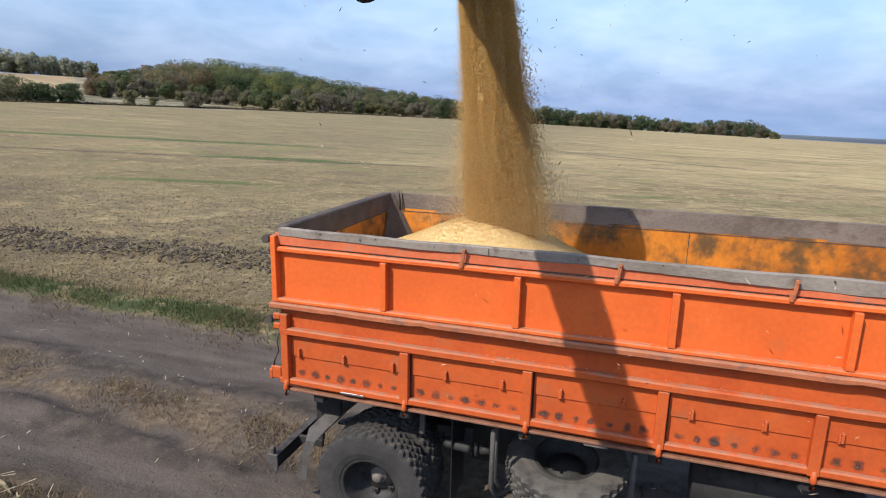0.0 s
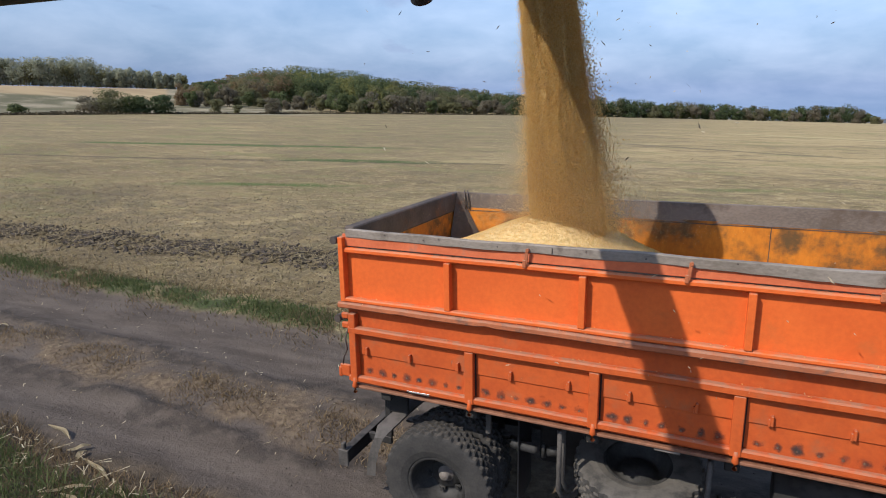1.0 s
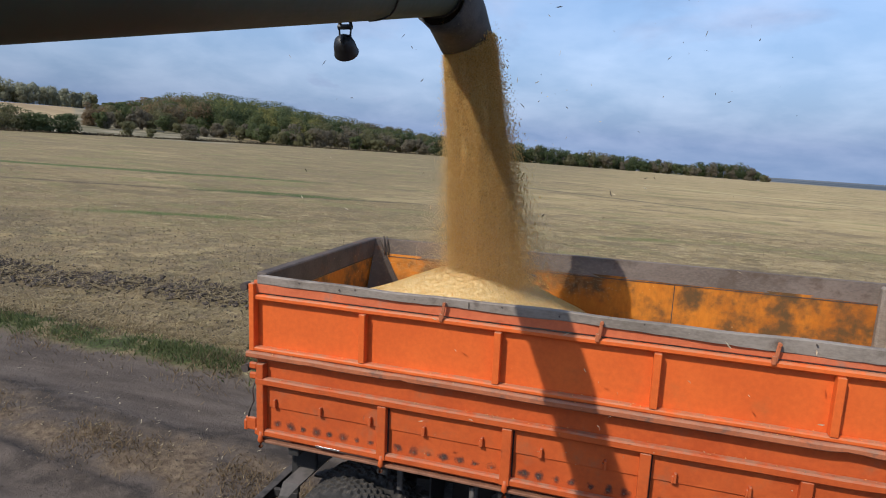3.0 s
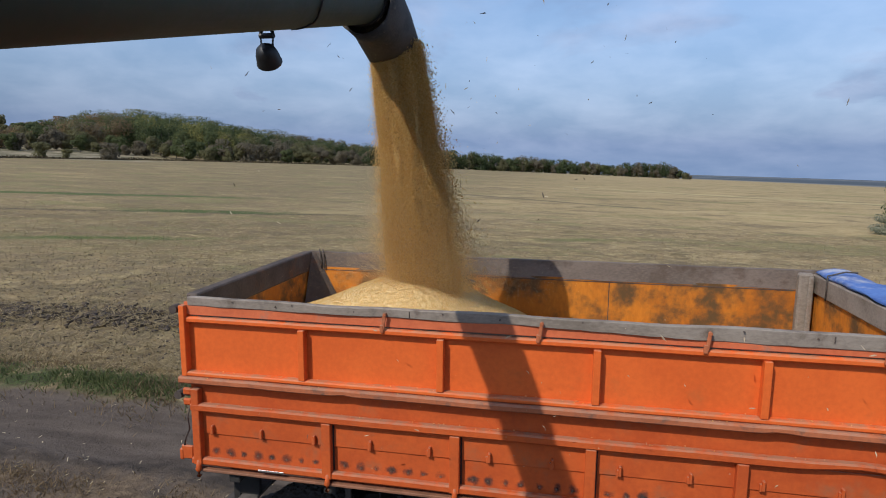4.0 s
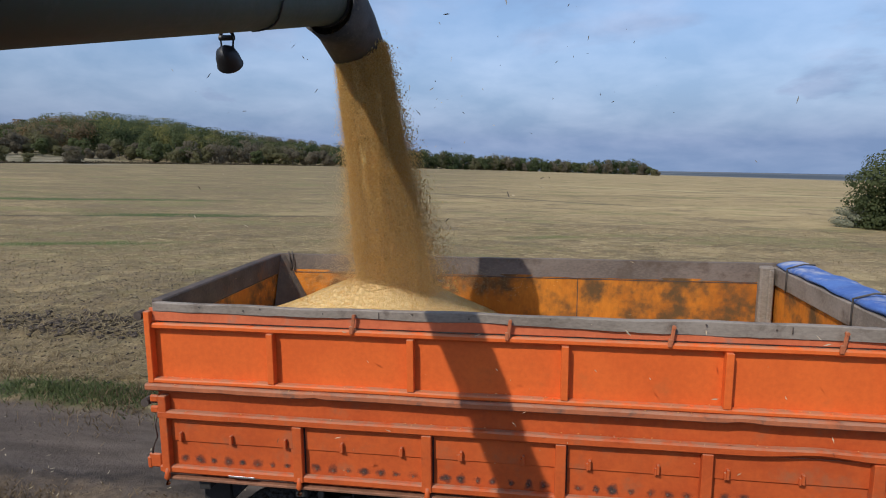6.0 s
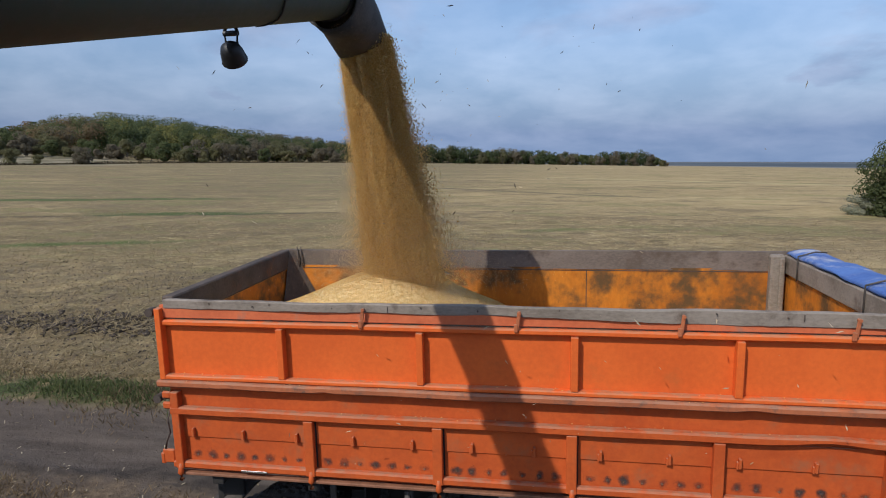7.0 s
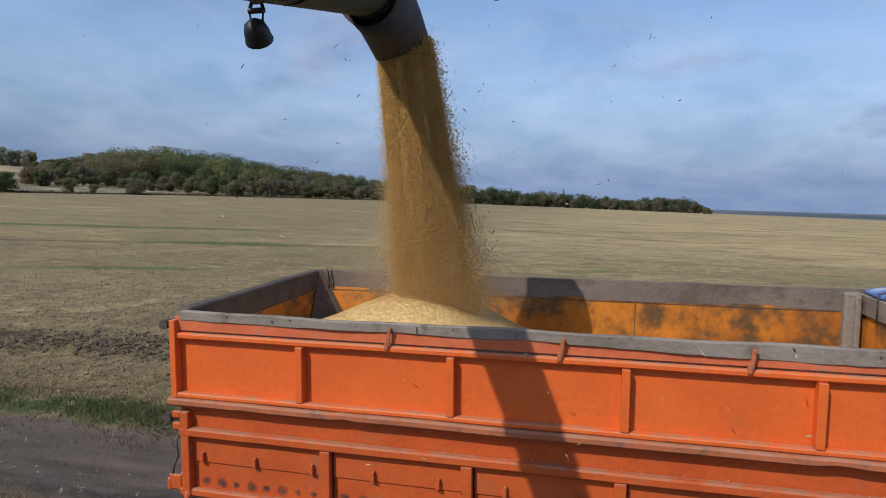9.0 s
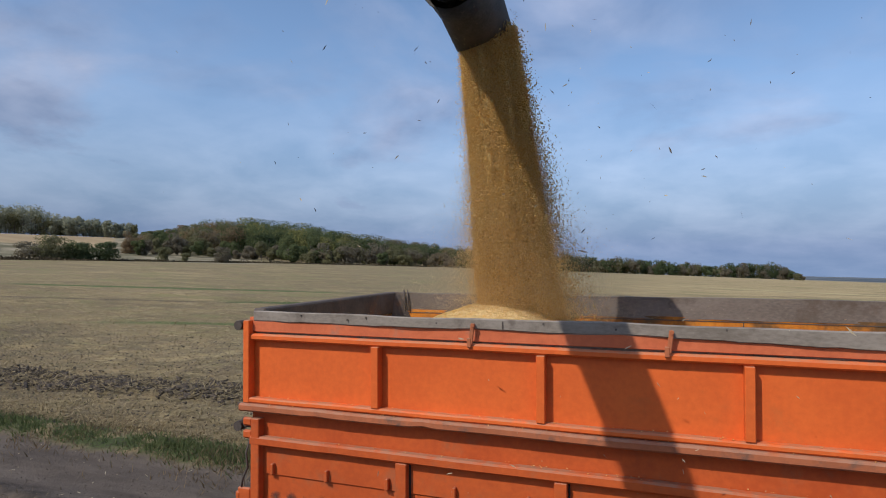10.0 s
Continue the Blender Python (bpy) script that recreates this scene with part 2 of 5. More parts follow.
def fade_to_rim(m, reach):
    """Lets a smudge thin out unevenly towards its rim."""
    nodes, links = m.node_tree.nodes, m.node_tree.links
    co = nodes.new("ShaderNodeTexCoord")
    ln = nodes.new("ShaderNodeVectorMath")
    ln.operation = "LENGTH"
    links.new(co.outputs["Object"], ln.inputs[0])
    nz = nodes.new("ShaderNodeTexNoise")
    nz.inputs["Scale"].default_value, nz.inputs["Detail"].default_value = 20.0, 4.0
    info = nodes.new("ShaderNodeObjectInfo")
    sh = nodes.new("ShaderNodeVectorMath")
    links.new(co.outputs["Object"], sh.inputs[0])
    links.new(info.outputs["Location"], sh.inputs[1])
    links.new(sh.outputs[0], nz.inputs["Vector"])
    ad = nodes.new("ShaderNodeMath")
    ad.operation = "MULTIPLY_ADD"
    ad.inputs[1].default_value = 0.085
    links.new(nz.outputs["Fac"], ad.inputs[0])
    links.new(ln.outputs["Value"], ad.inputs[2])
    r = nodes.new("ShaderNodeMapRange")
    r.interpolation_type = "SMOOTHSTEP"
    for i, v in ((1, 0.038), (2, reach + 0.036), (3, 0.75), (4, 0.0)):
        r.inputs[i].default_value = v
    links.new(ad.outputs[0], r.inputs[0])
    weak = nodes.new("ShaderNodeMath")          # some smudges are fainter than others
    weak.operation = "MULTIPLY_ADD"
    weak.inputs[1].default_value, weak.inputs[2].default_value = 0.7, 0.3
    links.new(info.outputs["Random"], weak.inputs[0])
    both = nodes.new("ShaderNodeMath")
    both.operation = "MULTIPLY"
    links.new(r.outputs[0], both.inputs[0])
    links.new(weak.outputs[0], both.inputs[1])
    links.new(both.outputs[0], nodes["Principled BSDF"].inputs["Alpha"])


fade_to_rim(M["soot"], 0.064)
LEAVES = [
    shade("leaves_green", (0.076, 0.095, 0.041), (0.171, 0.193, 0.081), 0.2, 3, 0.7, 0, 0, island=0.35, gloss=0.15, thin=0.58),
    shade("leaves_olive", (0.122, 0.120, 0.061), (0.244, 0.227, 0.112), 0.2, 3, 0.7, 0, 0, island=0.35, gloss=0.15, thin=0.58),
    shade("leaves_rust", (0.195, 0.140, 0.076), (0.329, 0.238, 0.122), 0.2, 3, 0.7, 0, 0, island=0.35, gloss=0.15, thin=0.58),
    shade("twigs_grey", (0.152, 0.129, 0.088), (0.244, 0.212, 0.146), 0.2, 3, 0.8, 0, 0, island=0.35, gloss=0.15, thin=0.58),
    shade("leaves_yellow_green", (0.171, 0.173, 0.056), (0.317, 0.293, 0.104), 0.2, 3, 0.7, 0, 0, island=0.35, gloss=0.15, thin=0.58),
    shade("leaves_deep_green", (0.051, 0.073, 0.034), (0.122, 0.149, 0.066), 0.2, 3, 0.7, 0, 0, island=0.35, gloss=0.15, thin=0.55),
    shade("leaves_red_brown", (0.165, 0.115, 0.067), (0.268, 0.193, 0.107), 0.2, 3, 0.7, 0, 0, island=0.35, gloss=0.15, thin=0.58),
    # pale leaf colour with the far row's haze mixed in; dry weeds share it
    shade("leaves_pale_hazed", (0.244, 0.250, 0.171), (0.415, 0.415, 0.299), 0.2, 3, 0.7, 0, 0, island=0.35, gloss=0.15, thin=0.58),
]


# ---- builders ----
def put_in(name, mesh, parent=None, label=""):
    ob = new(name, mesh)
    if parent is not None:
        ob.parent = parent
        if parent.type == "EMPTY":
            ob.matrix_parent_inverse = parent.matrix_basis.inverted()
    if label:
        ob["label"] = label
    return ob


def part(name, bm, material, parent=None, label="", smooth=False):
    mesh = bpy.data.meshes.new(name)
    bmesh.ops.recalc_face_normals(bm, faces=bm.faces)
    bm.to_mesh(mesh)
    bm.free()
    mesh.materials.append(material)
    if smooth:
        mesh.polygons.foreach_set("use_smooth", [True] * len(mesh.polygons))
    return put_in(name, mesh, parent, label)


def anchor(name, at, label, category, group=""):
    e = new(name)
    e.location = at
    e.empty_display_size = 0.2
    return tagged(e, label, category, group)


def add_box(bm, x0, x1, y0, y1, z0, z1, bevel=0.006, turn=None):
    made = bmesh.ops.create_cube(bm, size=1.0)
    vs = made["verts"]
    m = Matrix.Translation(((x0 + x1) / 2, (y0 + y1) / 2, (z0 + z1) / 2))
    if turn is not None:
        m = m @ turn
    bmesh.ops.transform(bm, verts=vs, matrix=m @ Matrix.Diagonal((x1 - x0, y1 - y0, z1 - z0, 1)))
    if bevel:
        es = {e for v in vs for e in v.link_edges}
        bmesh.ops.bevel(bm, geom=list(es), offset=bevel, segments=1, affect="EDGES", clamp_overlap=True)
    return bm


def slab(name, x0, x1, y0, y1, z0, z1, material, parent=None, label="", bevel=0.006, turn=None):
    return part(name, add_box(bmesh.new(), x0, x1, y0, y1, z0, z1, bevel, turn), material, parent, label)


def rail(name, x0, x1, y0, y1, z0, z1, material, parent, label="", dents=(), seed=0, rough_by=0.002):
    """A long bevelled bar, a little wavy, its lower edge pushed up where it is dented."""
    bm = bmesh.new()
    n = 64
    c = min(0.012, (z1 - z0) * 0.25, (y1 - y0) * 0.25)
    sect = [(y0 + c, z0), (y1 - c, z0), (y1, z0 + c), (y1, z1 - c), (y1 - c, z1), (y0 + c, z1), (y0, z1 - c), (y0, z0 + c)]
    rings = []
    for i in range(n + 1):
        x = x0 + (x1 - x0) * i / n
        wy = rough_by * noise.noise(Vector((x * 1.7, seed, 0))) * 2
        wz = rough_by * noise.noise(Vector((x * 1.3, seed + 7, 3))) * 2
        ring = []
        for y, z in sect:
            dz = sum(amount * math.exp(-((x - at) / wide) ** 2) * (1.0 if z < (z0 + z1) / 2 else 0.35) for at, wide, amount in dents)
            ring.append(bm.verts.new((x, y + wy, z + wz + dz)))
        rings.append(ring)
    for a, b in zip(rings, rings[1:]):
        for k in range(8):
            bm.faces.new((a[k], a[(k + 1) % 8], b[(k + 1) % 8], b[k]))
    bm.faces.new(rings[0])
    bm.faces.new(rings[-1][::-1])
    return part(name, bm, material, parent, label)


def rod(bm, points, radius, sides=8, caps=True):
    """A round bar swept along points; radius is one number or one a point."""
    pts = [Vector(p) for p in points]
    rad = radius if isinstance(radius, (list, tuple)) else [radius] * len(pts)
    rings = []
    for i, p in enumerate(pts):
        way = (pts[min(i + 1, len(pts) - 1)] - pts[max(i - 1, 0)]).normalized()
        q = way.to_track_quat("Z", "Y")
        rings.append([bm.verts.new(p + q @ Vector((rad[i] * math.cos(a), rad[i] * math.sin(a), 0)))
                      for a in (2 * math.pi * k / sides for k in range(sides))])
    for a, b in zip(rings, rings[1:]):
        for k in range(sides):
            bm.faces.new((a[k], a[(k + 1) % sides], b[(k + 1) % sides], b[k]))
    if caps:
        bm.faces.new(rings[0][::-1])
        bm.faces.new(rings[-1])
    return bm


def lathe(bm, profile, steps=40, close=False):
    """Turns (radius, along y) points round the y axis."""
    rings = []
    for k in range(steps):
        a = 2 * math.pi * k / steps
        rings.append([bm.verts.new((r * math.cos(a), y, r * math.sin(a))) for r, y in profile])
    n = len(profile)
    for k in range(steps):
        a, b = rings[k], rings[(k + 1) % steps]
        for i in range(n if close else n - 1):
            j = (i + 1) % n
            bm.faces.new((a[i], a[j], b[j], b[i]))
    return bm


def bulk(name, verts, faces, materials, index=None, parent=None):
    """One mesh from numpy arrays of corners and of equal-sided faces."""
    mesh = bpy.data.meshes.new(name)
    verts, faces = np.asarray(verts, np.float32), np.asarray(faces, np.int32)
    n, k = faces.shape
    mesh.vertices.add(len(verts))
    mesh.vertices.foreach_set("co", verts.ravel())
    mesh.loops.add(n * k)
    mesh.loops.foreach_set("vertex_index", faces.ravel())
    mesh.polygons.add(n)
    mesh.polygons.foreach_set("loop_start", np.arange(0, n * k, k, dtype=np.int32))
    for m in materials:
        mesh.materials.append(m)
    if index is not None:
        mesh.polygons.foreach_set("material_index", np.asarray(index, np.int32))
    mesh.update(calc_edges=True)
    mesh.validate()
    return put_in(name, mesh, parent)


rng = np.random.default_rng(7)

# ---- the land: one sheet from the truck to the horizon ----
EYE_X, EYE_Y, EYE_Z = 3.14, -4.23, 3.93
AZ = [-180, -110, -75, -60, -48, -34, -18, 0, 10, 25, 45, 75, 110, 180]
EDGE_D = [300, 200, 160, 150, 170, 200, 260, 330, 360, 400, 400, 380, 330, 300]
EDGE_EL = [-1.2, -0.8, -0.2, -0.19, -0.36, -0.60, -0.98, -1.57, -1.88, -2.18, -2.2, -2.0, -1.7, -1.2]
FAR_EL = [0.0, 0.8, 2.0, 2.0, 1.7, 1.2, -0.2, -1.38, -1.48, -1.66, -1.6, -1.2, -0.7, 0.0]


def land(x, y):
    """Height of the bare land, without its small relief."""
    x, y = np.asarray(x, float), np.asarray(y, float)
    dx, dy = x - EYE_X, y - EYE_Y
    d = np.hypot(dx, dy)
    az = np.degrees(np.arctan2(dx, dy))
    de, ee, fe = np.interp(az, AZ, EDGE_D), np.interp(az, AZ, EDGE_EL), np.interp(az, AZ, FAR_EL)
    z_edge = EYE_Z + de * np.tan(np.radians(ee))
    s = np.clip((d - 14) / (de - 14), 0, 1)
    inside = z_edge * s ** 1.12
    k = np.clip((d - de) / (1.3 * de), 0, 1)
    k = k * k * (3 - 2 * k)
    outside = EYE_Z + d * np.tan(np.radians(ee + (fe - ee) * k))
    return np.where(d <= de, inside, outside)


def wave(x, y, s, seed):
    """Cheap smooth noise, about -1 to 1."""
    r = np.random.default_rng(seed)
    z = np.zeros(np.broadcast(x, y).shape)
    for i in range(7):
        a, ph, f = r.uniform(0, 6.28), r.uniform(0, 6.28), s * r.uniform(0.6, 1.7)
        z = z + np.sin(f * (x * math.cos(a) + y * math.sin(a)) + ph + 1.3 * np.sin(0.5 * f * (y * math.cos(a) - x * math.sin(a)) + i))
    return z / 3.6


def relief(x, y):
    """Ruts, the bank of the track and the rough field, near the truck."""
    w = 0.12 * wave(x, 0 * y, 0.45, 3)
    v = y + w + 0.055 * (np.minimum(x, 1.0) + 4)
    z = 0.012 * wave(x, y, 2.6, 1) + 0.006 * wave(x, y, 9.0, 2)
    for c, half, deep in ((0.32, 0.30, 0.045), (2.75, 0.40, 0.05), (3.5, 0.22, 0.02)):
        z = z - deep * np.exp(-((v - c) / half) ** 2)
    z = z + 0.05 * np.exp(-((v - 1.52) / 0.34) ** 2) * (1 + 0.5 * wave(x, y, 3.5, 4))
    z = z + 0.045 * np.exp(-((v - 0.83) / 0.10) ** 2) * (1 + 0.6 * wave(x, y, 6.0, 8)) + 0.04 * np.exp(-((v - 2.15) / 0.10) ** 2) * (1 + 0.6 * wave(x, y, 5.0, 9))
    z = z + 0.06 * np.exp(-((v - 4.45) / 0.5) ** 2)
    z = z + 0.09 * np.exp(-((v + 1.5) / 1.1) ** 2) * (x < 0.2)
    z = z + 0.07 * np.exp(-((y - 0.09 * (x + 7) - 8.3) / 0.55) ** 2) * wave(x, y, 5.0, 5)
    z = z + np.where(v > 5.2, 0.03 * wave(x, y, 1.7, 6), 0)
    fade = np.clip(1 - (np.hypot(x - 2, y) - 40) / 30, 0, 1)
    under = np.exp(-(((x - 2.0) / 3.0) ** 4 + ((y - 1.2) / 1.6) ** 4))
    return z * fade * (1 - 0.7 * under)


def ground_at(x, y):
    return land(x, y) + relief(np.asarray(x, float), np.asarray(y, float))


front = np.linspace(-75, 45, 380)
back = np.linspace(45, 285, 90)[1:-1]
angles = np.radians(np.concatenate([front, back]))
radii = np.concatenate([[0.0004, 0.3, 0.8, 1.4, 2.0], 2.4 * np.exp(np.arange(0, 560) * 0.0137), [4900]])
radii = radii[radii < 4950]
ga, gr = np.meshgrid(angles, radii)
gx, gy = EYE_X + gr * np.sin(ga), EYE_Y + gr * np.cos(ga)
gz = ground_at(gx, gy)
na, nr = len(angles), len(radii)
gv = np.column_stack([gx.ravel(), gy.ravel(), gz.ravel()])
ii, jj = np.meshgrid(np.arange(nr - 1), np.arange(na), indexing="ij")
j2 = (jj + 1) % na
quads = np.column_stack([(ii * na + jj).ravel(), (ii * na + j2).ravel(), ((ii + 1) * na + j2).ravel(), ((ii + 1) * na + jj).ravel()])
quads = quads[:, ::-1]


def ground_material():
    m = bpy.data.materials.new("field_and_track")
    m.use_nodes = True
    nodes, links = m.node_tree.nodes, m.node_tree.links
    b = nodes["Principled BSDF"]
    b.inputs["Roughness"].default_value = 0.95
    b.inputs["Specular IOR Level"].default_value = 0.15
    pos = nodes.new("ShaderNodeNewGeometry").outputs["Position"]
    sep = nodes.new("ShaderNodeSeparateXYZ")
    links.new(pos, sep.inputs[0])

    def tex(scale, detail=6.0, rough=0.6, stretch=None, turn=-7):
        n = nodes.new("ShaderNodeTexNoise")
        n.inputs["Scale"].default_value, n.inputs["Detail"].default_value, n.inputs["Roughness"].default_value = scale, detail, rough
        src = pos
        if stretch:
            mp = nodes.new("ShaderNodeMapping")
            mp.inputs["Scale"].default_value = stretch
            mp.inputs["Rotation"].default_value = (0, 0, radians(turn))
            links.new(pos, mp.inputs["Vector"])
            src = mp.outputs["Vector"]
        links.new(src, n.inputs["Vector"])
        return n.outputs["Fac"]

    def calc(op, a, c):
        x = nodes.new("ShaderNodeMath")
        x.operation = op
        for sock, v in ((x.inputs[0], a), (x.inputs[1], c)):
            if hasattr(v, "links"):
                links.new(v, sock)
            else:
                sock.default_value = v
        return x.outputs[0]

    def ramp(fac, lo, hi, a=0.0, c=1.0):
        r = nodes.new("ShaderNodeMapRange")
        r.interpolation_type = "SMOOTHSTEP"
        for i, v in ((1, lo), (2, hi), (3, a), (4, c)):
            r.inputs[i].default_value = v
        links.new(fac, r.inputs[0])
        return r.outputs[0]

    def mixed(fac, a, c):
        x = nodes.new("ShaderNodeMix")
        x.data_type = "RGBA"
        for sock, v in ((x.inputs[0], fac), (x.inputs[6], a), (x.inputs[7], c)):
            if hasattr(v, "links"):
                links.new(v, sock)
            else:
                sock.default_value = v if not isinstance(v, tuple) else (*v, 1)
        return x.outputs[2]

    def band(v, lo, hi, soft):
        return calc("MULTIPLY", ramp(v, lo - soft, lo + soft), ramp(v, hi - soft, hi + soft, 1.0, 0.0))

    wob = calc("MULTIPLY", calc("SUBTRACT", tex(0.7, 5.0), 0.5), 1.6)
    v = calc("ADD", sep.outputs["Y"], wob)
    # stubble field: straw, thin green, bare soil, in long streaks and patches
    fine = tex(9.0, 8.0, 0.7)
    mid = tex(0.9, 7.0, 0.65)
    rows = tex(0.22, 8.0, 0.68, (0.25, 1.0, 1.0))
    far = tex(0.035, 6.0, 0.6, (0.35, 1.0, 1.0))
    col = mixed(ramp(fine, 0.3, 0.7), (0.135, 0.094, 0.048), (0.36, 0.27, 0.135))
    col = mixed(calc("MULTIPLY", ramp(calc("ADD", sep.outputs["X"], calc("MULTIPLY", tex(0.05, 5.0), 40.0)), 0.0, 60.0), 0.55), col, (0.47, 0.345, 0.185))
    col = mixed(calc("MULTIPLY", ramp(mid, 0.45, 0.62), 0.6), col, (0.185, 0.150, 0.068))
    col = mixed(calc("MULTIPLY", ramp(tex(2.2, 7.0, 0.72), 0.50, 0.64), 0.7), col, (0.130, 0.088, 0.058))
    col = mixed(calc("MULTIPLY", ramp(tex(0.22, 6.0, 0.6), 0.50, 0.66), 0.5), col, (0.20, 0.145, 0.095))
    col = mixed(calc("MULTIPLY", ramp(rows, 0.50, 0.66), 0.45), col, (0.40, 0.31, 0.15))
    col = mixed(calc("MULTIPLY", ramp(far, 0.52, 0.66), 0.45), col, (0.185, 0.145, 0.090))
    col = mixed(calc("MULTIPLY", ramp(tex(0.075, 7.0, 0.66, (0.6, 1.0, 1.0), 20), 0.50, 0.62), 0.5), col, (0.44, 0.325, 0.165))
    col = mixed(calc("MULTIPLY", ramp(tex(0.4, 7.0, 0.7, (0.5, 1.0, 1.0), -16), 0.50, 0.60), 0.7), col, (0.20, 0.152, 0.082))
    col = mixed(calc("MULTIPLY", ramp(tex(3.0, 8.0, 0.80, (0.7, 1.0, 1.0), -10), 0.52, 0.60), 0.6), col, (0.52, 0.42, 0.22))
    col = mixed(calc("MULTIPLY", ramp(tex(0.8, 8.0, 0.78, (0.5, 1.0, 1.0), 14), 0.53, 0.61), 0.75), col, (0.125, 0.098, 0.052))
    col = mixed(calc("MULTIPLY", ramp(tex(0.12, 8.0, 0.66, (0.22, 1.0, 1.0)), 0.62, 0.70), 0.6), col, (0.10, 0.13, 0.040))
    col = mixed(calc("MULTIPLY", ramp(calc("ADD", sep.outputs["Y"], calc("MULTIPLY", tex(0.06, 6.0), 50.0)), 45.0, 75.0), ramp(sep.outputs["X"], -35.0, 25.0, 0.08, 0.40)), col, (0.49, 0.365, 0.175))
    # barer, greener ground towards the wood
    thin = calc("MULTIPLY", ramp(sep.outputs["X"], -22.0, 6.0, 0.85, 0.0), ramp(tex(0.35, 8.0, 0.72, (0.45, 1.0, 1.0), -12), 0.38, 0.58, 0.25, 1.0))
    col = mixed(calc("MULTIPLY", thin, 0.62), col, mixed(ramp(mid, 0.42, 0.58), (0.170, 0.126, 0.076), (0.185, 0.156, 0.076)))
    # swaths of the harvester, bending round the far corner, and uneven growth between them
    off = nodes.new("ShaderNodeVectorMath")
    off.operation = "DISTANCE"
    off.inputs[1].default_value = (62.0, -22.0, 0.0)
    links.new(pos, off.inputs[0])
    comb = nodes.new("ShaderNodeCombineXYZ")
    links.new(calc("MULTIPLY", off.outputs["Value"], 0.22), comb.inputs["X"])
    links.new(calc("MULTIPLY", sep.outputs["X"], 0.02), comb.inputs["Y"])
    swath = nodes.new("ShaderNodeTexNoise")
    swath.inputs["Scale"].default_value, swath.inputs["Detail"].default_value, swath.inputs["Roughness"].default_value = 0.8, 6.0, 0.7
    links.new(comb.outputs[0], swath.inputs["Vector"])
    east = ramp(sep.outputs["X"], -25.0, 5.0, 0.35, 1.0)
    broken = ramp(tex(0.5, 6.0, 0.7), 0.36, 0.56, 0.25, 1.0)
    col = mixed(calc("MULTIPLY", calc("MULTIPLY", ramp(swath.outputs["Fac"], 0.52, 0.62), 0.55), calc("MULTIPLY", east, broken)), col, (0.19, 0.145, 0.078))
    col = mixed(calc("MULTIPLY", calc("MULTIPLY", ramp(swath.outputs["Fac"], 0.48, 0.38), 0.45), calc("MULTIPLY", east, broken)), col, (0.50, 0.39, 0.20))
    col = mixed(calc("MULTIPLY", ramp(tex(0.28, 8.0, 0.72, (0.6, 1.0, 1.0), 8), 0.53, 0.60), 0.6), col, (0.165, 0.125, 0.075))
    col = mixed(calc("MULTIPLY", ramp(tex(0.19, 7.0, 0.7, (0.5, 1.0, 1.0), -20), 0.52, 0.62), 0.6), col, (0.20, 0.188, 0.078))
    # trampled soil and straw between the furrow and the track
    bare = calc("MULTIPLY", band(v, 4.9, 15.0, 1.5), ramp(tex(1.1, 8.0, 0.75), 0.42, 0.58))
    col = mixed(calc("MULTIPLY", bare, 0.5), col, (0.125, 0.098, 0.068))
    # long lines of regrowth and an old wheel mark far out in the field
    sway = calc("MULTIPLY", calc("SUBTRACT", tex(0.09, 4.0), 0.5), 2.5)
    lean = calc("ADD", calc("SUBTRACT", sep.outputs["Y"], calc("MULTIPLY", sep.outputs["X"], 0.32)), sway)
    cross = calc("ADD", calc("ADD", sep.outputs["Y"], calc("MULTIPLY", sep.outputs["X"], 0.55)), sway)
    lines = ((lean, 51.8, 1.1, -52.0, -24.0, (0.070, 0.105, 0.032)), (lean, 37.6, 0.32, -66.0, -9.0, (0.085, 0.066, 0.050)), (lean, 38.3, 1.0, -24.5, -15.0, (0.070, 0.105, 0.032)),
             (lean, 25.0, 0.5, -21.0, -13.0, (0.085, 0.125, 0.035)), (lean, 25.6, 0.5, 2.5, 5.0, (0.10, 0.135, 0.04)), (cross, 110.0, 1.8, 3.0, 55.0, (0.44, 0.36, 0.18)),
             (cross, 106.0, 0.7, 16.0, 32.0, (0.11, 0.09, 0.055)), (cross, 60.0, 0.8, -20.0, 12.0, (0.14, 0.115, 0.07)))
    for way, at, half, x0, x1, tint in lines:
        f = calc("MULTIPLY", band(way, at - half, at + half, 1.6 if at > 100 else 0.4), band(sep.outputs["X"], x0, x1, 3.0))
        f = calc("MULTIPLY", f, ramp(mid, 0.28, 0.48))
        col = mixed(calc("MULTIPLY", f, 0.85), col, tint)
    # ploughed furrow
    f = calc("MULTIPLY", band(calc("SUBTRACT", v, calc("MULTIPLY", calc("ADD", sep.outputs["X"], 7.0), 0.09)), 7.65, 9.0, 0.3), ramp(tex(2.4, 6.0), 0.36, 0.56))
    col = mixed(f, col, (0.068, 0.056, 0.045))
    v = calc("ADD", v, calc("MULTIPLY", calc("ADD", sep.outputs["X"], 4.0), 0.055))
    # grassy edge of the track
    f = calc("MULTIPLY", band(v, 3.95, 4.95, 0.28), ramp(tex(2.0, 6.0), 0.34, 0.5))
    col = mixed(f, col, mixed(ramp(tex(16.0, 6.0, 0.7), 0.40, 0.60), (0.050, 0.050, 0.024), (0.066, 0.088, 0.028)))
    # bare track with paler dust on its crowns, dry strip between the ruts
    dirt = mixed(ramp(tex(2.0, 8.0, 0.62, (0.30, 1.5, 1.0), 3), 0.30, 0.70), (0.076, 0.059, 0.047), (0.126, 0.100, 0.080))
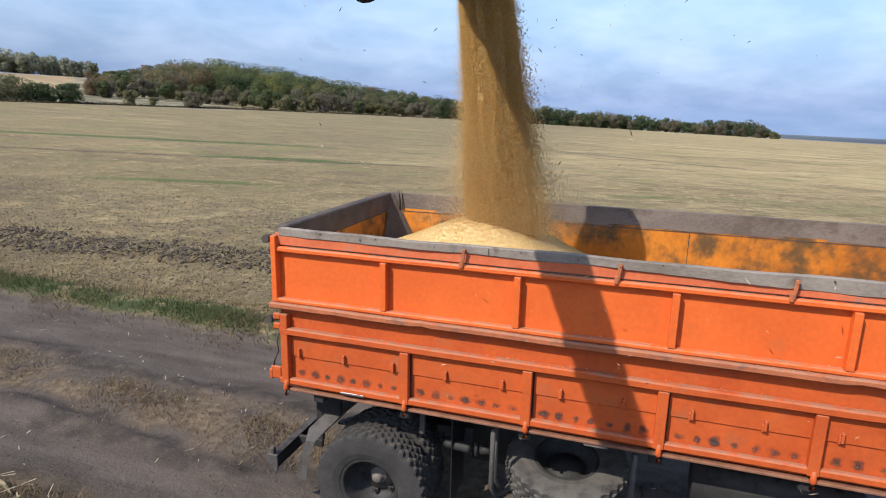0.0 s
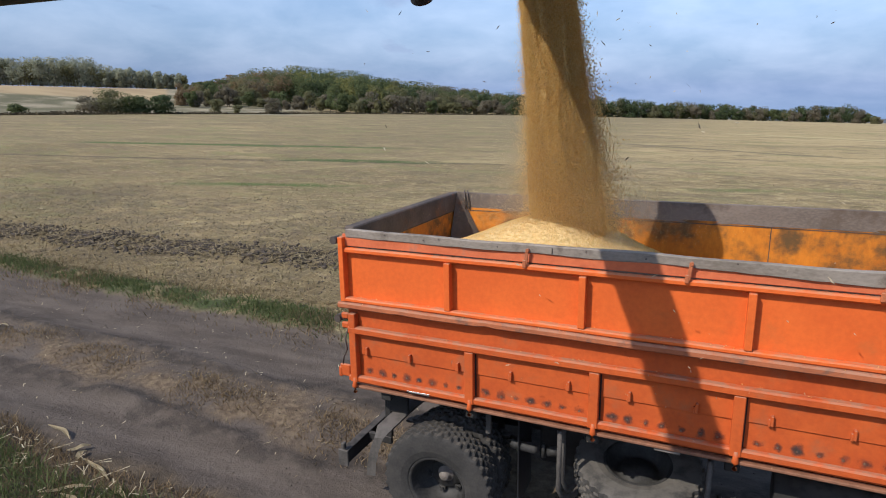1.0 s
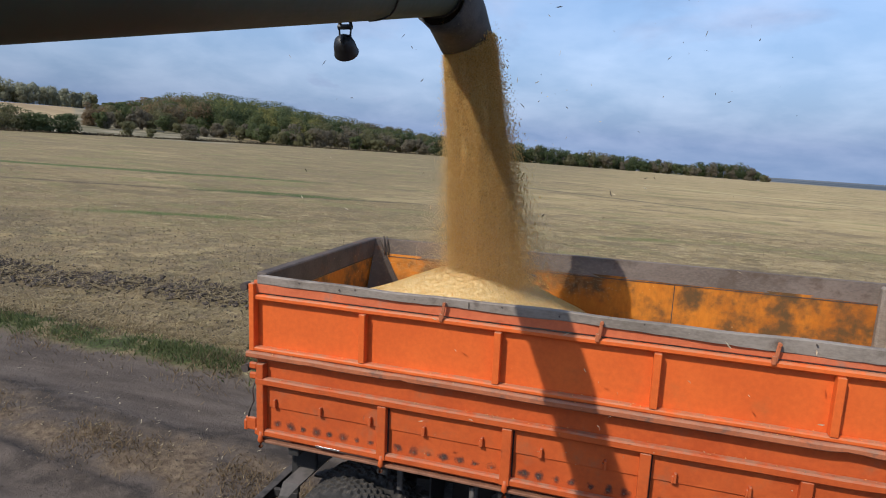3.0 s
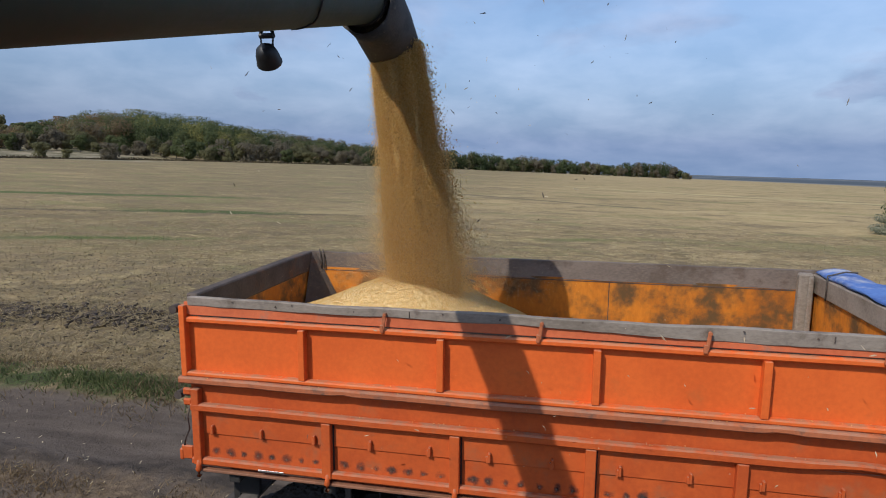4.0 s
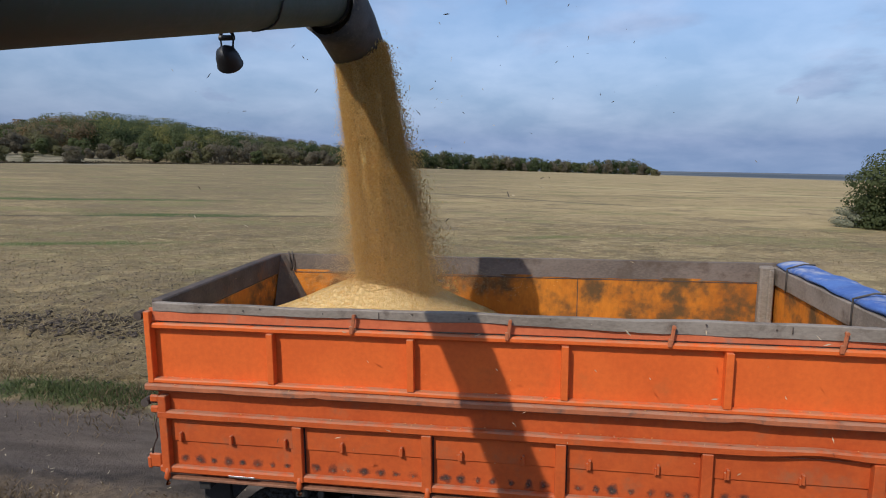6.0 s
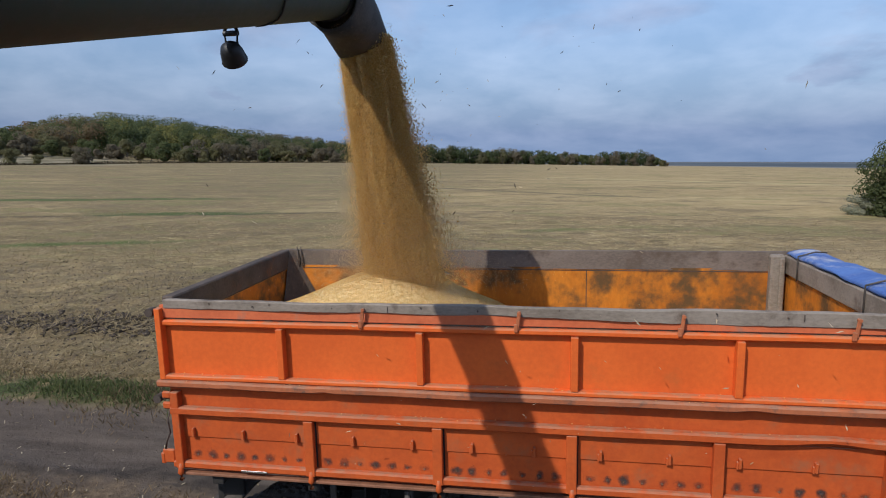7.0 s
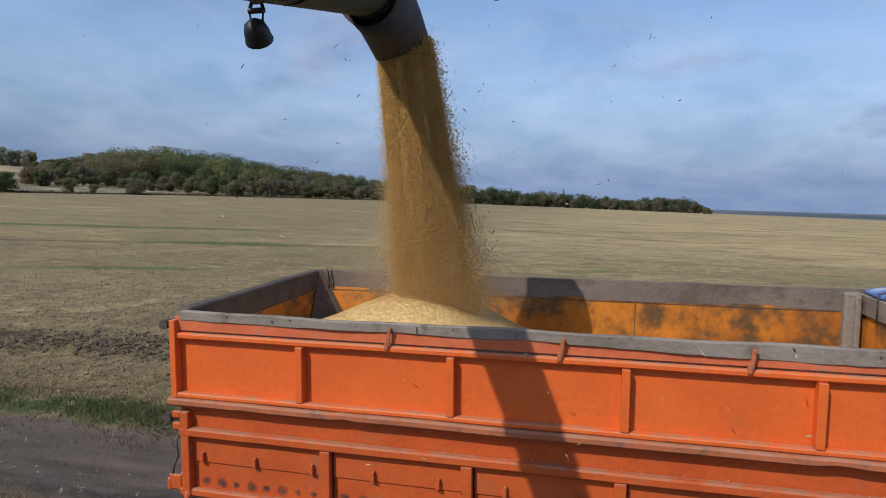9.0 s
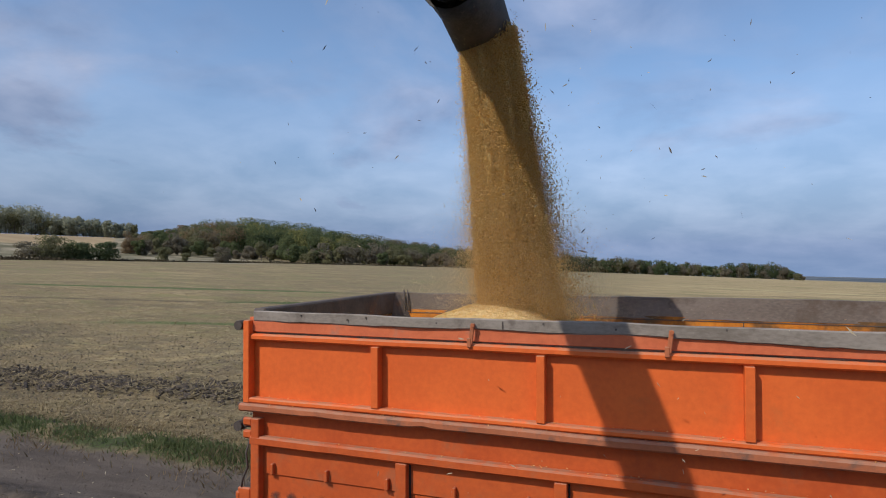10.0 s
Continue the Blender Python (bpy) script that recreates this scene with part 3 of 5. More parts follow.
    dirt = mixed(calc("MULTIPLY", ramp(tex(14.0, 7.0, 0.7), 0.52, 0.7), 0.4), dirt, (0.155, 0.125, 0.100))
    rough = calc("ADD", band(v, 0.70, 0.98, 0.10), band(v, 2.02, 2.34, 0.12))
    dirt = mixed(calc("MULTIPLY", rough, ramp(tex(3.5, 6.0, 0.7), 0.34, 0.56)), dirt, (0.058, 0.046, 0.037))
    strip = mixed(ramp(fine, 0.3, 0.7), (0.085, 0.058, 0.038), (0.205, 0.150, 0.095))
    dirt = mixed(calc("MULTIPLY", band(v, 1.05, 2.0, 0.22), ramp(tex(1.3, 6.0), 0.36, 0.60)), dirt, strip)
    col = mixed(ramp(v, 3.75, 4.15, 1.0, 0.0), col, dirt)
    # verge beside the track
    verge = mixed(ramp(tex(1.8, 6.0), 0.38, 0.62), (0.062, 0.047, 0.034), (0.125, 0.092, 0.060))
    col = mixed(ramp(v, -0.35, -0.02, 1.0, 0.0), col, verge)
    # land past the field: scrub on the slopes, a pale field on the hill, far plain painted hazy blue-grey
    dist = nodes.new("ShaderNodeVectorMath")
    dist.operation = "LENGTH"
    links.new(pos, dist.inputs[0])
    az = calc("ARCTAN2", sep.outputs["X"], sep.outputs["Y"])
    left = ramp(az, radians(-40), radians(-33), 1.0, 0.0)
    scrub = mixed(ramp(tex(0.06, 7.0, 0.65), 0.40, 0.60), (0.125, 0.112, 0.062), (0.30, 0.25, 0.165))
    col = mixed(calc("MULTIPLY", ramp(dist.outputs["Value"], 166, 172), left), col, scrub)
    pale = calc("MULTIPLY", ramp(dist.outputs["Value"], 272, 284), ramp(az, radians(-48.5), radians(-48.0), 1.0, 0.0))
    col = mixed(pale, col, mixed(ramp(tex(0.05, 6.0, 0.6, (0.2, 1.0, 1.0)), 0.4, 0.6), (0.30, 0.215, 0.12), (0.38, 0.28, 0.155)))
    # haze put into the plain's colour, bluer with distance
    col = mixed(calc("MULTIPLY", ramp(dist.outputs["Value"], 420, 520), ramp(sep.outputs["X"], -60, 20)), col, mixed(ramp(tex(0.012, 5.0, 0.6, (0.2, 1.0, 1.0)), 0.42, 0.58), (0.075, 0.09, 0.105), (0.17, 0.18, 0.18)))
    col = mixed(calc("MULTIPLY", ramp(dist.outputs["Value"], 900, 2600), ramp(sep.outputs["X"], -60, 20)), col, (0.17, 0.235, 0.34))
    links.new(col, b.inputs["Base Color"])
    bp = nodes.new("ShaderNodeBump")
    bp.inputs["Strength"].default_value, bp.inputs["Distance"].default_value = 0.7, 0.05
    links.new(calc("ADD", fine, calc("MULTIPLY", tex(28.0, 6.0, 0.7), 0.5)), bp.inputs["Height"])
    links.new(bp.outputs["Normal"], b.inputs["Normal"])
    return m


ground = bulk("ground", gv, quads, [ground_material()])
ground.data.polygons.foreach_set("use_smooth", [True] * len(ground.data.polygons))
tagged(ground, "harvested stubble field with a rutted dirt track", "ground", kind="structure")

# ---- grain truck ----
L0, L1 = 0.16, 5.72        # rear and front of the body
WIDE = 2.50
truck = anchor("grain_truck", (2.9, 1.25, 0.0), "orange high-sided grain truck body on dusty dual wheels", "truck")
UP_X = [0.19, 1.2, 2.294, 3.417, 4.521, 5.64]
LOW_X = [0.265, 1.387, 2.408, 3.402, 4.415, 5.52]
TABS = [0.385, 0.817, 1.27, 1.733, 2.204, 2.662, 3.126, 3.604, 4.083, 4.556, 5.05]


def side(out, sgn):
    """One long side of the body; out: y of its outer face, sgn: +1 if the inside lies towards +y."""
    def yy(a, b):
        p, q = out + sgn * a, out + sgn * b
        return min(p, q), max(p, q)

    # lower drop side
    low = slab("drop_side", L0 + 0.03, L1, *yy(0.070, 0.085), 1.36, 2.09, M["orange_low"], truck, "dusty orange steel drop side")
    slab("upper_sheet", L0 + 0.05, L1, *yy(0.058, 0.071), 1.655, 1.85, M["orange_low"], low, bevel=0.004)
    rail("ledge_rail", L0 + 0.06, L1, *yy(0.0, 0.069), 1.86, 1.925, M["orange_low"], low, "", ((5.12, 0.24, 0.034), (0.9, 0.1, 0.004)), 11)
    rail("bottom_rail", L0 + 0.04, L1, *yy(0.012, 0.069), 1.395, 1.455, M["orange_low"], low, "", (), 12)
    slab("lip_rail", L0 + 0.06, L1, *yy(0.015, 0.075), 1.335, 1.36, M["rust_edge"], low, "rust-stained lower lip", bevel=0.006)
    for x in LOW_X:
        w = 0.038 if x != LOW_X[0] else 0.034
        slab("post", x - 0.006 - w, x - 0.006 + w, *yy(0.002, 0.069), 1.40, 1.859 if x != LOW_X[0] else 2.05, M["orange_low"], low, bevel=0.005)
        if x > 0.5:
            slab("panel_gap", x + 0.0325, x + 0.0445, *yy(0.0545, 0.0600), 1.457, 1.857, M["frame"], low, "dark gap between two panels", bevel=0.001)
        bm = bmesh.new()
        rod(bm, [(x, out + sgn * 0.010, 1.296), (x, out + sgn * 0.006, 1.305), (x, out + sgn * 0.001, 1.36), (x, out + sgn * 0.010, 1.44)], [0.012, 0.020, 0.025, 0.014], 10)
        part("hinge", bm, M["orange_low"], low, smooth=True)
    tab_mesh = None
    for x in TABS:
        if tab_mesh is None:
            bm = bmesh.new()
            add_box(bm, -0.010, 0.010, *sorted((0.0, -sgn * 0.035)), -0.035, 0.04, 0.004)
            add_box(bm, -0.022, -0.008, *sorted((0.0, -sgn * 0.022)), -0.045, 0.01, 0.003)
            t0 = part("tab", bm, M["orange_low"], low)
            tab_mesh = t0.data
        else:
            t0 = put_in("tab", tab_mesh, low)
        t0.location = (x, out + sgn * 0.060, 1.70)
    bolt_mesh = soot_mesh = None
    k = 0
    for a, b in zip(LOW_X, LOW_X[1:]):
        n = 8 if k == 0 else 7
        for i in range(n):
            x = a + 0.06 + (b - a - 0.12) * (i + 0.5) / n
            if bolt_mesh is None:
                bm = bmesh.new()
                bmesh.ops.create_uvsphere(bm, u_segments=10, v_segments=6, radius=0.010)
                bmesh.ops.scale(bm, vec=(1.0, 0.3, 1.0), verts=bm.verts)
                o = part("bolt_head", bm, M["rust_edge"], low, "rusty bolt head", smooth=True)
                bolt_mesh = o.data
            else:
                o = put_in("bolt_head", bolt_mesh, low)
            o.location = (x + rng.uniform(-0.008, 0.008), out + sgn * 0.069, 1.492 + rng.uniform(-0.005, 0.005))
            if soot_mesh is None:
                bm = bmesh.new()
                add_box(bm, -0.075, 0.075, -0.0012, 0.0012, -0.075, 0.075, 0.0)
                q = part("soot_mark", bm, M["soot"], low, "dark sooty smudge")
                soot_mesh = q.data
            else:
                q = put_in("soot_mark", soot_mesh, low)
            big = rng.uniform(0.55, 1.0)
            q.location = (o.location.x + 0.004, out + sgn * 0.0675, 1.500)
            q.scale = (big * rng.uniform(0.85, 1.25), 1.0, big * rng.uniform(0.8, 1.25))
        k += 1
    # raised extension side
    up = slab("extension_side", L0, L1, *yy(0.078, 0.086), 2.10, 2.70, M["orange"], truck, "bright orange steel extension side")
    rail("hinge_rail", L0 - 0.02, L1, *yy(-0.02, 0.10), 2.100, 2.155, M["ledge"], up, "dusty brown-orange hinge rail", ((0.78, 0.05, 0.008), (1.52, 0.04, 0.012), (4.62, 0.08, 0.016)), 13, 0.002)
    slab("cap_sheet", L0 + 0.02, L1, *yy(0.050, 0.077), 2.658, 2.762, M["faded"], up, "faded dusty salmon strip", bevel=0.003)
    rail("lower_rail", L0 + 0.02, L1, *yy(0.008, 0.077), 2.158, 2.195, M["orange"], up, "", (), 14)
    rail("upper_rail", L0 + 0.02, L1, *yy(0.022, 0.077), 2.598, 2.645, M["orange"], up, "", (), 15)
    for x in UP_X:
        w = 0.026 if x != UP_X[0] else 0.024
        slab("post", x - 0.008 - w, x - 0.008 + w, *yy(0.004, 0.077), 2.196 if x != UP_X[0] else 2.158, 2.597 if x != UP_X[0] else 2.74, M["orange"], up, bevel=0.004)
    # grey wear strip bent over the top, slightly buckled
    bm = bmesh.new()
    n = 70
    rows_ = []
    for i in range(n + 1):
        x = L0 + 0.06 + (L1 - L0 - 0.06) * i / n
        wv = 0.006 * math.sin(3.1 * x + out) + 0.004 * math.sin(7.7 * x)
        torn = 0.005 * noise.noise(Vector((x * 9.0, out, 0))) + 0.010 * noise.noise(Vector((x * 2.3, out, 5)))
        lip = 2.738 - 0.030 * min(1, max(0, (x - 2.9) / 1.2)) + torn
        top = 2.803 if sgn > 0 else 2.818
        sect = [(0.049, lip - 0.004), (0.036 + wv, lip), (0.032 + wv, top - 0.006 + 0.5 * wv), (0.045 + wv, top + 0.5 * wv), (0.092 + wv, top - 0.003 + 0.5 * wv), (0.098 + wv * 0.5, 2.622 + torn), (0.082, 2.620 + torn)]
        rows_.append([bm.verts.new((x, out + sgn * p, z)) for p, z in sect])
    for a, b in zip(rows_, rows_[1:]):
        for i in range(7):
            j = (i + 1) % 7
            bm.faces.new((a[i], a[j], b[j], b[i]))
    bm.faces.new(rows_[0])
    bm.faces.new(rows_[-1][::-1])
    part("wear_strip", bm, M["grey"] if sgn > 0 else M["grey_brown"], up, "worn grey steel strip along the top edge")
    slab("liner", L0 + 0.12, L1 - 0.10, *yy(0.087, 0.095), 1.46, 2.640, M["orange_in"], up, "scraped yellow-orange inner sheet", bevel=0.0)
    for x in (1.858, 3.012, 4.129, 5.22):
        bm = bmesh.new()
        tilt = Matrix.Rotation(radians(sgn * 7), 4, "Y")
        add_box(bm, x - 0.013, x + 0.013, *yy(0.006, 0.018), 2.645, 2.775, 0.004, tilt)
        add_box(bm, x - 0.030, x - 0.002, *yy(0.002, 0.020), 2.625, 2.685, 0.004)
        rod(bm, [(x + 0.008, out + sgn * 0.0, 2.765), (x + 0.008, out + sgn * 0.03, 2.765)], 0.012, 8)
        part("latch", bm, M["ledge"], up, "small rusty latch")
    for x in (2.05, 4.9):
        slab("weld_seam", x - 0.004, x + 0.004, *yy(0.0285, 0.034), 2.745, 2.79, M["rust_shade_dark"], up, bevel=0.002)
    for k, x in enumerate((0.62, 0.98, 1.12, 1.62, 2.30, 2.72, 3.30, 3.75, 4.35, 4.80, 5.35)):
        bm = bmesh.new()
        rod(bm, [(x, out + sgn * 0.027, 2.785 - 0.018 * (k % 2)), (x, out + sgn * 0.045, 2.785 - 0.018 * (k % 2))], 0.006, 7)
        part("rivet", bm, M["rust_shade_dark"], up)
    slab("sheet_seam", 3.640, 3.648, *yy(0.095, 0.098), 1.47, 2.602, M["rust_shade_dark"], up, bevel=0.0)
    slab("rust_line", L0 + 0.13, L1 - 0.12, *yy(0.0955, 0.099), 2.603, 2.612, M["rust_shade_dark"], up, "dark rust line under the top strip", bevel=0.0)
    return low, up


near_low, near_up = side(0.0, 1)
side(WIDE, -1)

# floor, rear and front walls
slab("bed_floor", L0 + 0.05, L1 - 0.02, 0.10, WIDE - 0.10, 1.36, 1.45, M["orange_in"], truck)
gate = slab("tailgate", L0 + 0.02, L0 + 0.10, 0.101, WIDE - 0.101, 1.37, 2.60, M["orange_in"], truck, "orange tailgate scraped inside")
# darker than the other strips: the tailgate's inside shade is in its colour
slab("wear_strip", L0 + 0.01, L0 + 0.115, 0.101, WIDE - 0.101, 2.601, 2.82, M["rust_shade_dark"], gate, "scraped steel strip along the top edge, shade painted in", bevel=0.012)
# corner plate, its shade put into the same dark colour
bm = bmesh.new()
for z, wide in ((2.0, 0.46), (2.805, 0.035)):
    for x, y in ((L0 + 0.118, WIDE - 0.103), (L0 + 0.118 + wide, WIDE - 0.103), (L0 + 0.118, WIDE - 0.103 - 0.8 * wide)):
        bm.verts.new((x, y, z))
bm.verts.ensure_lookup_table()
for ids in ((2, 1, 0), (3, 4, 5), (0, 1, 4, 3), (1, 2, 5, 4), (2, 0, 3, 5)):
    bm.faces.new([bm.verts[i] for i in ids])
part("corner_plate", bm, M["rust_shade_dark"], gate, "corner plate narrowing to its top, shade painted in")
bm = bmesh.new()
for x in (0.39, 0.43):
    rod(bm, [(x, WIDE - 0.115, 2.62), (x - 0.01, WIDE - 0.118, 2.74), (x - 0.03, WIDE - 0.09, 2.845)], 0.008, 6)
part("gate_chain_hook", bm, M["rust_shade_dark"], gate, "thin dark upright hook", smooth=True)
head = slab("headboard", L1 - 0.09, L1, 0.101, WIDE - 0.101, 1.37, 2.60, M["orange_in"], truck, "orange front wall scraped inside")
slab("wear_strip", L1 - 0.115, L1 - 0.01, 0.101, WIDE - 0.101, 2.601, 2.79, M["grey"], head, "worn grey steel strip along the top edge", bevel=0.012)
slab("corner_post", L1 - 0.26, L1 - 0.12, WIDE - 0.20, WIDE - 0.102, 1.46, 2.80, M["grey"], head, "grey steel corner post", bevel=0.02)
slab("post_flange", L1 - 0.185, L1 - 0.135, WIDE - 0.235, WIDE - 0.201, 1.47, 2.775, M["grey"], head, "grey steel flange", bevel=0.012)
# tail lugs and hook at the rear corner
for z in (2.70, 1.98):
    bm = bmesh.new()
    rod(bm, [(0.10, 0.02, z), (0.10, 0.10, z)], 0.035, 10)
    rod(bm, [(0.10, 0.06, z), (0.19, 0.06, z + 0.01)], 0.02, 8)
    part("gate_pin", bm, M["rust_shade_dark"], gate, "dark rusty gate pin")
bm = bmesh.new()
add_box(bm, 0.10, 0.21, 0.02, 0.045, 1.43, 1.55, 0.01)
add_box(bm, 0.085, 0.125, 0.015, 0.055, 1.42, 1.52, 0.01)
part("gate_hook", bm, M["orange_low"], gate, "dusty orange gate hook")
bm = bmesh.new()
rod(bm, [(0.205, 0.03, 1.90), (0.175, 0.02, 1.80), (0.19, 0.02, 1.70), (0.15, 0.02, 1.62), (0.13, 0.03, 1.55)], 0.008, 6)
part("hook_chain", bm, M["rust_shade_dark"], gate, "thin dark hanging chain", smooth=True)
for z in (1.93, 2.02):
    slab("hinge_ear", 0.145, 0.225, 0.015, 0.05, z - 0.03, z + 0.03, M["orange_low"], gate, bevel=0.012)
slab("reflector_strip", 0.80, 1.02, -0.004, 0.004, 1.405, 1.42, M["chrome"], near_low, "shiny reflective strip", bevel=0.001)
slab("step_plate", 2.86, 3.04, 0.03, 0.15, 1.31, 1.328, M["hub"], truck, "small pale bracket under the side", bevel=0.003)

# chassis
for y in (0.72, 1.70):
    slab("chassis_rail", 0.25, 5.75, y, y + 0.09, 0.98, 1.24, M["frame"], truck, "dusty black chassis rail")
for x in (0.55, 1.38, 2.40, 3.39, 4.40, 5.4):
    slab("cross_beam", x - 0.05, x + 0.05, 0.06, WIDE - 0.06, 1.245, 1.355, M["frame"], truck)
bm = bmesh.new()
rod(bm, [(1.045, 0.3, 0.56), (1.045, 2.2, 0.56)], 0.09, 12)
bmesh.ops.create_uvsphere(bm, u_segments=14, v_segments=8, radius=0.24, matrix=Matrix.Translation((1.045, 1.25, 0.56)))
part("axle", bm, M["frame"], truck, smooth=True)
for y in (0.70, 1.80):
    bm = bmesh.new()
    for i in range(6):
        h = 0.62 - 0.07 * i
        add_box(bm, 1.045 - h, 1.045 + h, y - 0.045, y + 0.045, 0.70 + 0.03 * i, 0.724 + 0.03 * i, 0.003)
    part("leaf_spring", bm, M["frame"], truck)
bm = bmesh.new()
add_box(bm, 0.02, 0.10, 0.06, WIDE - 0.06, 0.60, 0.625, 0.004)
add_box(bm, 0.085, 0.10, 0.06, WIDE - 0.06, 0.50, 0.62, 0.004)
add_box(bm, 0.02, 0.10, 0.06, WIDE - 0.06, 0.49, 0.51, 0.004)
bump = part("rear_bumper", bm, M["frame"], truck, "dusty black underrun bar")
slab("end_plate", 0.005, 0.115, 0.04, 0.062, 0.47, 0.64, M["guard"], bump, bevel=0.006)
slab("lamp_bracket", 0.03, 0.07, 0.05, 0.10, 0.63, 0.70, M["guard"], bump, bevel=0.008)
for y in (0.45, 1.95):
    slab("strut", 0.30, 0.37, y, y + 0.04, 0.62, 1.25, M["frame"], bump, bevel=0.006)
    slab("arm", 0.08, 0.36, y, y + 0.04, 0.54, 0.62, M["frame"], bump, bevel=0.006)
slab("mount_plate", 0.44, 0.64, 0.30, 0.34, 1.0, 1.25, M["frame"], truck, "dusty black mounting plate")


def mudguard(sgn, out):
    bm = bmesh.new()
    line = [(0.66, 0.80, 1.06), (0.58, 0.42, 1.02), (0.51, 0.10, 0.95), (0.475, 0.03, 0.86), (0.435, 0.01, 0.74), (0.405, 0.0, 0.60), (0.39, 0.0, 0.47)]
    rings = []
    for i, (x, y, z) in enumerate(line):
        w = 0.085 if i < 3 else 0.048
        nx, nz = (0.012, 0.018) if i < 3 else (0.018, 0.004)
        rings.append([bm.verts.new((x - w, out + sgn * y, z)), bm.verts.new((x + w, out + sgn * y, z + 0.012)),
                      bm.verts.new((x + w - nx, out + sgn * (y + 0.02), z - nz)), bm.verts.new((x - w + nx, out + sgn * (y + 0.02), z - nz))])
    for a, b in zip(rings, rings[1:]):
        for k in range(4):
            bm.faces.new((a[k], a[(k + 1) % 4], b[(k + 1) % 4], b[k]))
    bm.faces.new(rings[0])
    bm.faces.new(rings[-1][::-1])
    part("mudguard_arm", bm, M["guard"], truck, "dusty grey bent mudguard arm")


mudguard(1, 0.0)
mudguard(-1, WIDE)

TYRE_R, TYRE_W, RIM_R = 0.535, 0.29, 0.270


def tyre_bm(lugs=34):
    """One skin: the tread's rows step in and out between lug and groove, staggered block by block."""
    bm = bmesh.new()
    h = TYRE_W / 2
    wall = [(RIM_R, 0.72), (RIM_R + 0.02, 0.86), (RIM_R + 0.08, 0.98), (0.42, 1.0), (0.465, 0.975)]
    tread = [(0.498, 0.94, 0), (0.524, 0.88, 0), (0.531, 0.60, 0), (0.532, 0.56, 2), (0.534, 0.24, 2), (0.535, 0.20, 0), (0.535, 0.05, 0)]
    prof = ([(r, -q, None) for r, q in wall] + [(r, -q, u) for r, q, u in tread] + [(r, q, u + 2) for r, q, u in tread[::-1]]
            + [(r, q, None) for r, q in wall[::-1]])
    steps = lugs * 4
    rings = []
    for k in range(steps):
        ring = []
        for r, q, phase in prof:
            a = 2 * math.pi * k / steps
            if phase is not None:
                u = (k + phase) % 4
                a += (q * 0.035)
                if u in (2, 3) and r > 0.51:
                    r -= 0.019
                elif u in (2, 3):
                    r -= 0.008
                a += (0.007 if u in (0, 3) else -0.007)
            ring.append(bm.verts.new((r * math.cos(a), q * h, r * math.sin(a))))
        rings.append(ring)
    for k in range(steps):
        a, b = rings[k], rings[(k + 1) % steps]
        for i in range(len(prof) - 1):
            bm.faces.new((a[i], a[i + 1], b[i + 1], b[i]))
    return bm


def wheel(name, label, rubber, at, turn=None, dished=True):
    w = new(name)
    w.parent = truck
    w.matrix_parent_inverse = truck.matrix_basis.inverted()
    w.matrix_basis = Matrix.Translation(at) @ (turn or Matrix.Identity(4))
    w["label"] = label

    def piece(pname, bm, material, plabel="", smooth=True):
        o = part(pname, bm, material, None, plabel, smooth)
        o.parent = w
        return o

    piece("tyre", tyre_bm(), rubber, smooth=False)
    h = TYRE_W / 2
    bm = bmesh.new()
    d = 0.12 if dished else -0.02
    lathe(bm, [(RIM_R + 0.012, -h * 0.80), (RIM_R - 0.008, -h * 0.84), (RIM_R - 0.02, -h * 0.7), (RIM_R - 0.035, d - 0.06), (RIM_R - 0.08, d), (0.15, d + 0.015), (0.135, d - 0.02), (0.0, d - 0.02)], 40)
    lathe(bm, [(RIM_R + 0.01, h * 0.8), (RIM_R - 0.02, h * 0.78), (RIM_R - 0.03, 0.02)], 40)
    piece("rim", bm, M["rim"], "dirty dark steel rim")
    if name == "spare_wheel":
        return w
    bm = bmesh.new()
    lathe(bm, [(0.0, d - 0.085), (0.036, d - 0.083), (0.048, d - 0.07), (0.052, d - 0.035), (0.075, d - 0.028), (0.08, d - 0.018)], 20)
    piece("hub", bm, M["hub"], "dust-covered hub")
    for k in range(6):
        a = 2 * math.pi * (k + 0.3) / 6
        bm = bmesh.new()
        rod(bm, [(0.165 * math.cos(a), d + 0.005, 0.165 * math.sin(a)), (0.165 * math.cos(a), d - 0.05, 0.165 * math.sin(a))], 0.018, 6)
        add_box(bm, 0.165 * math.cos(a) - 0.03, 0.165 * math.cos(a) + 0.03, d - 0.03, d - 0.005, 0.165 * math.sin(a) - 0.02, 0.165 * math.sin(a) + 0.02, 0.004)
        piece("wheel_nut", bm, M["rim"], smooth=False)
    return w


flip = Matrix.Rotation(math.pi, 4, "Z")
wheel("outer_wheel", "dusty black lugged truck wheel", M["tyre"], (1.035, 0.18, 0.495))
wheel("inner_wheel", "dusty black lugged truck wheel", M["tyre"], (1.035, 0.52, 0.495), None, False)
wheel("outer_wheel", "dusty black lugged truck wheel", M["tyre"], (1.035, WIDE - 0.18, 0.495), flip)
wheel("inner_wheel", "dusty black lugged truck wheel", M["tyre"], (1.035, WIDE - 0.52, 0.495), flip, False)
wheel("spare_wheel", "pale dusty spare wheel slung flat under the body", M["tyre_old"], (2.70, 0.60, 0.74), Matrix.Rotation(radians(-80), 4, "X"), False)
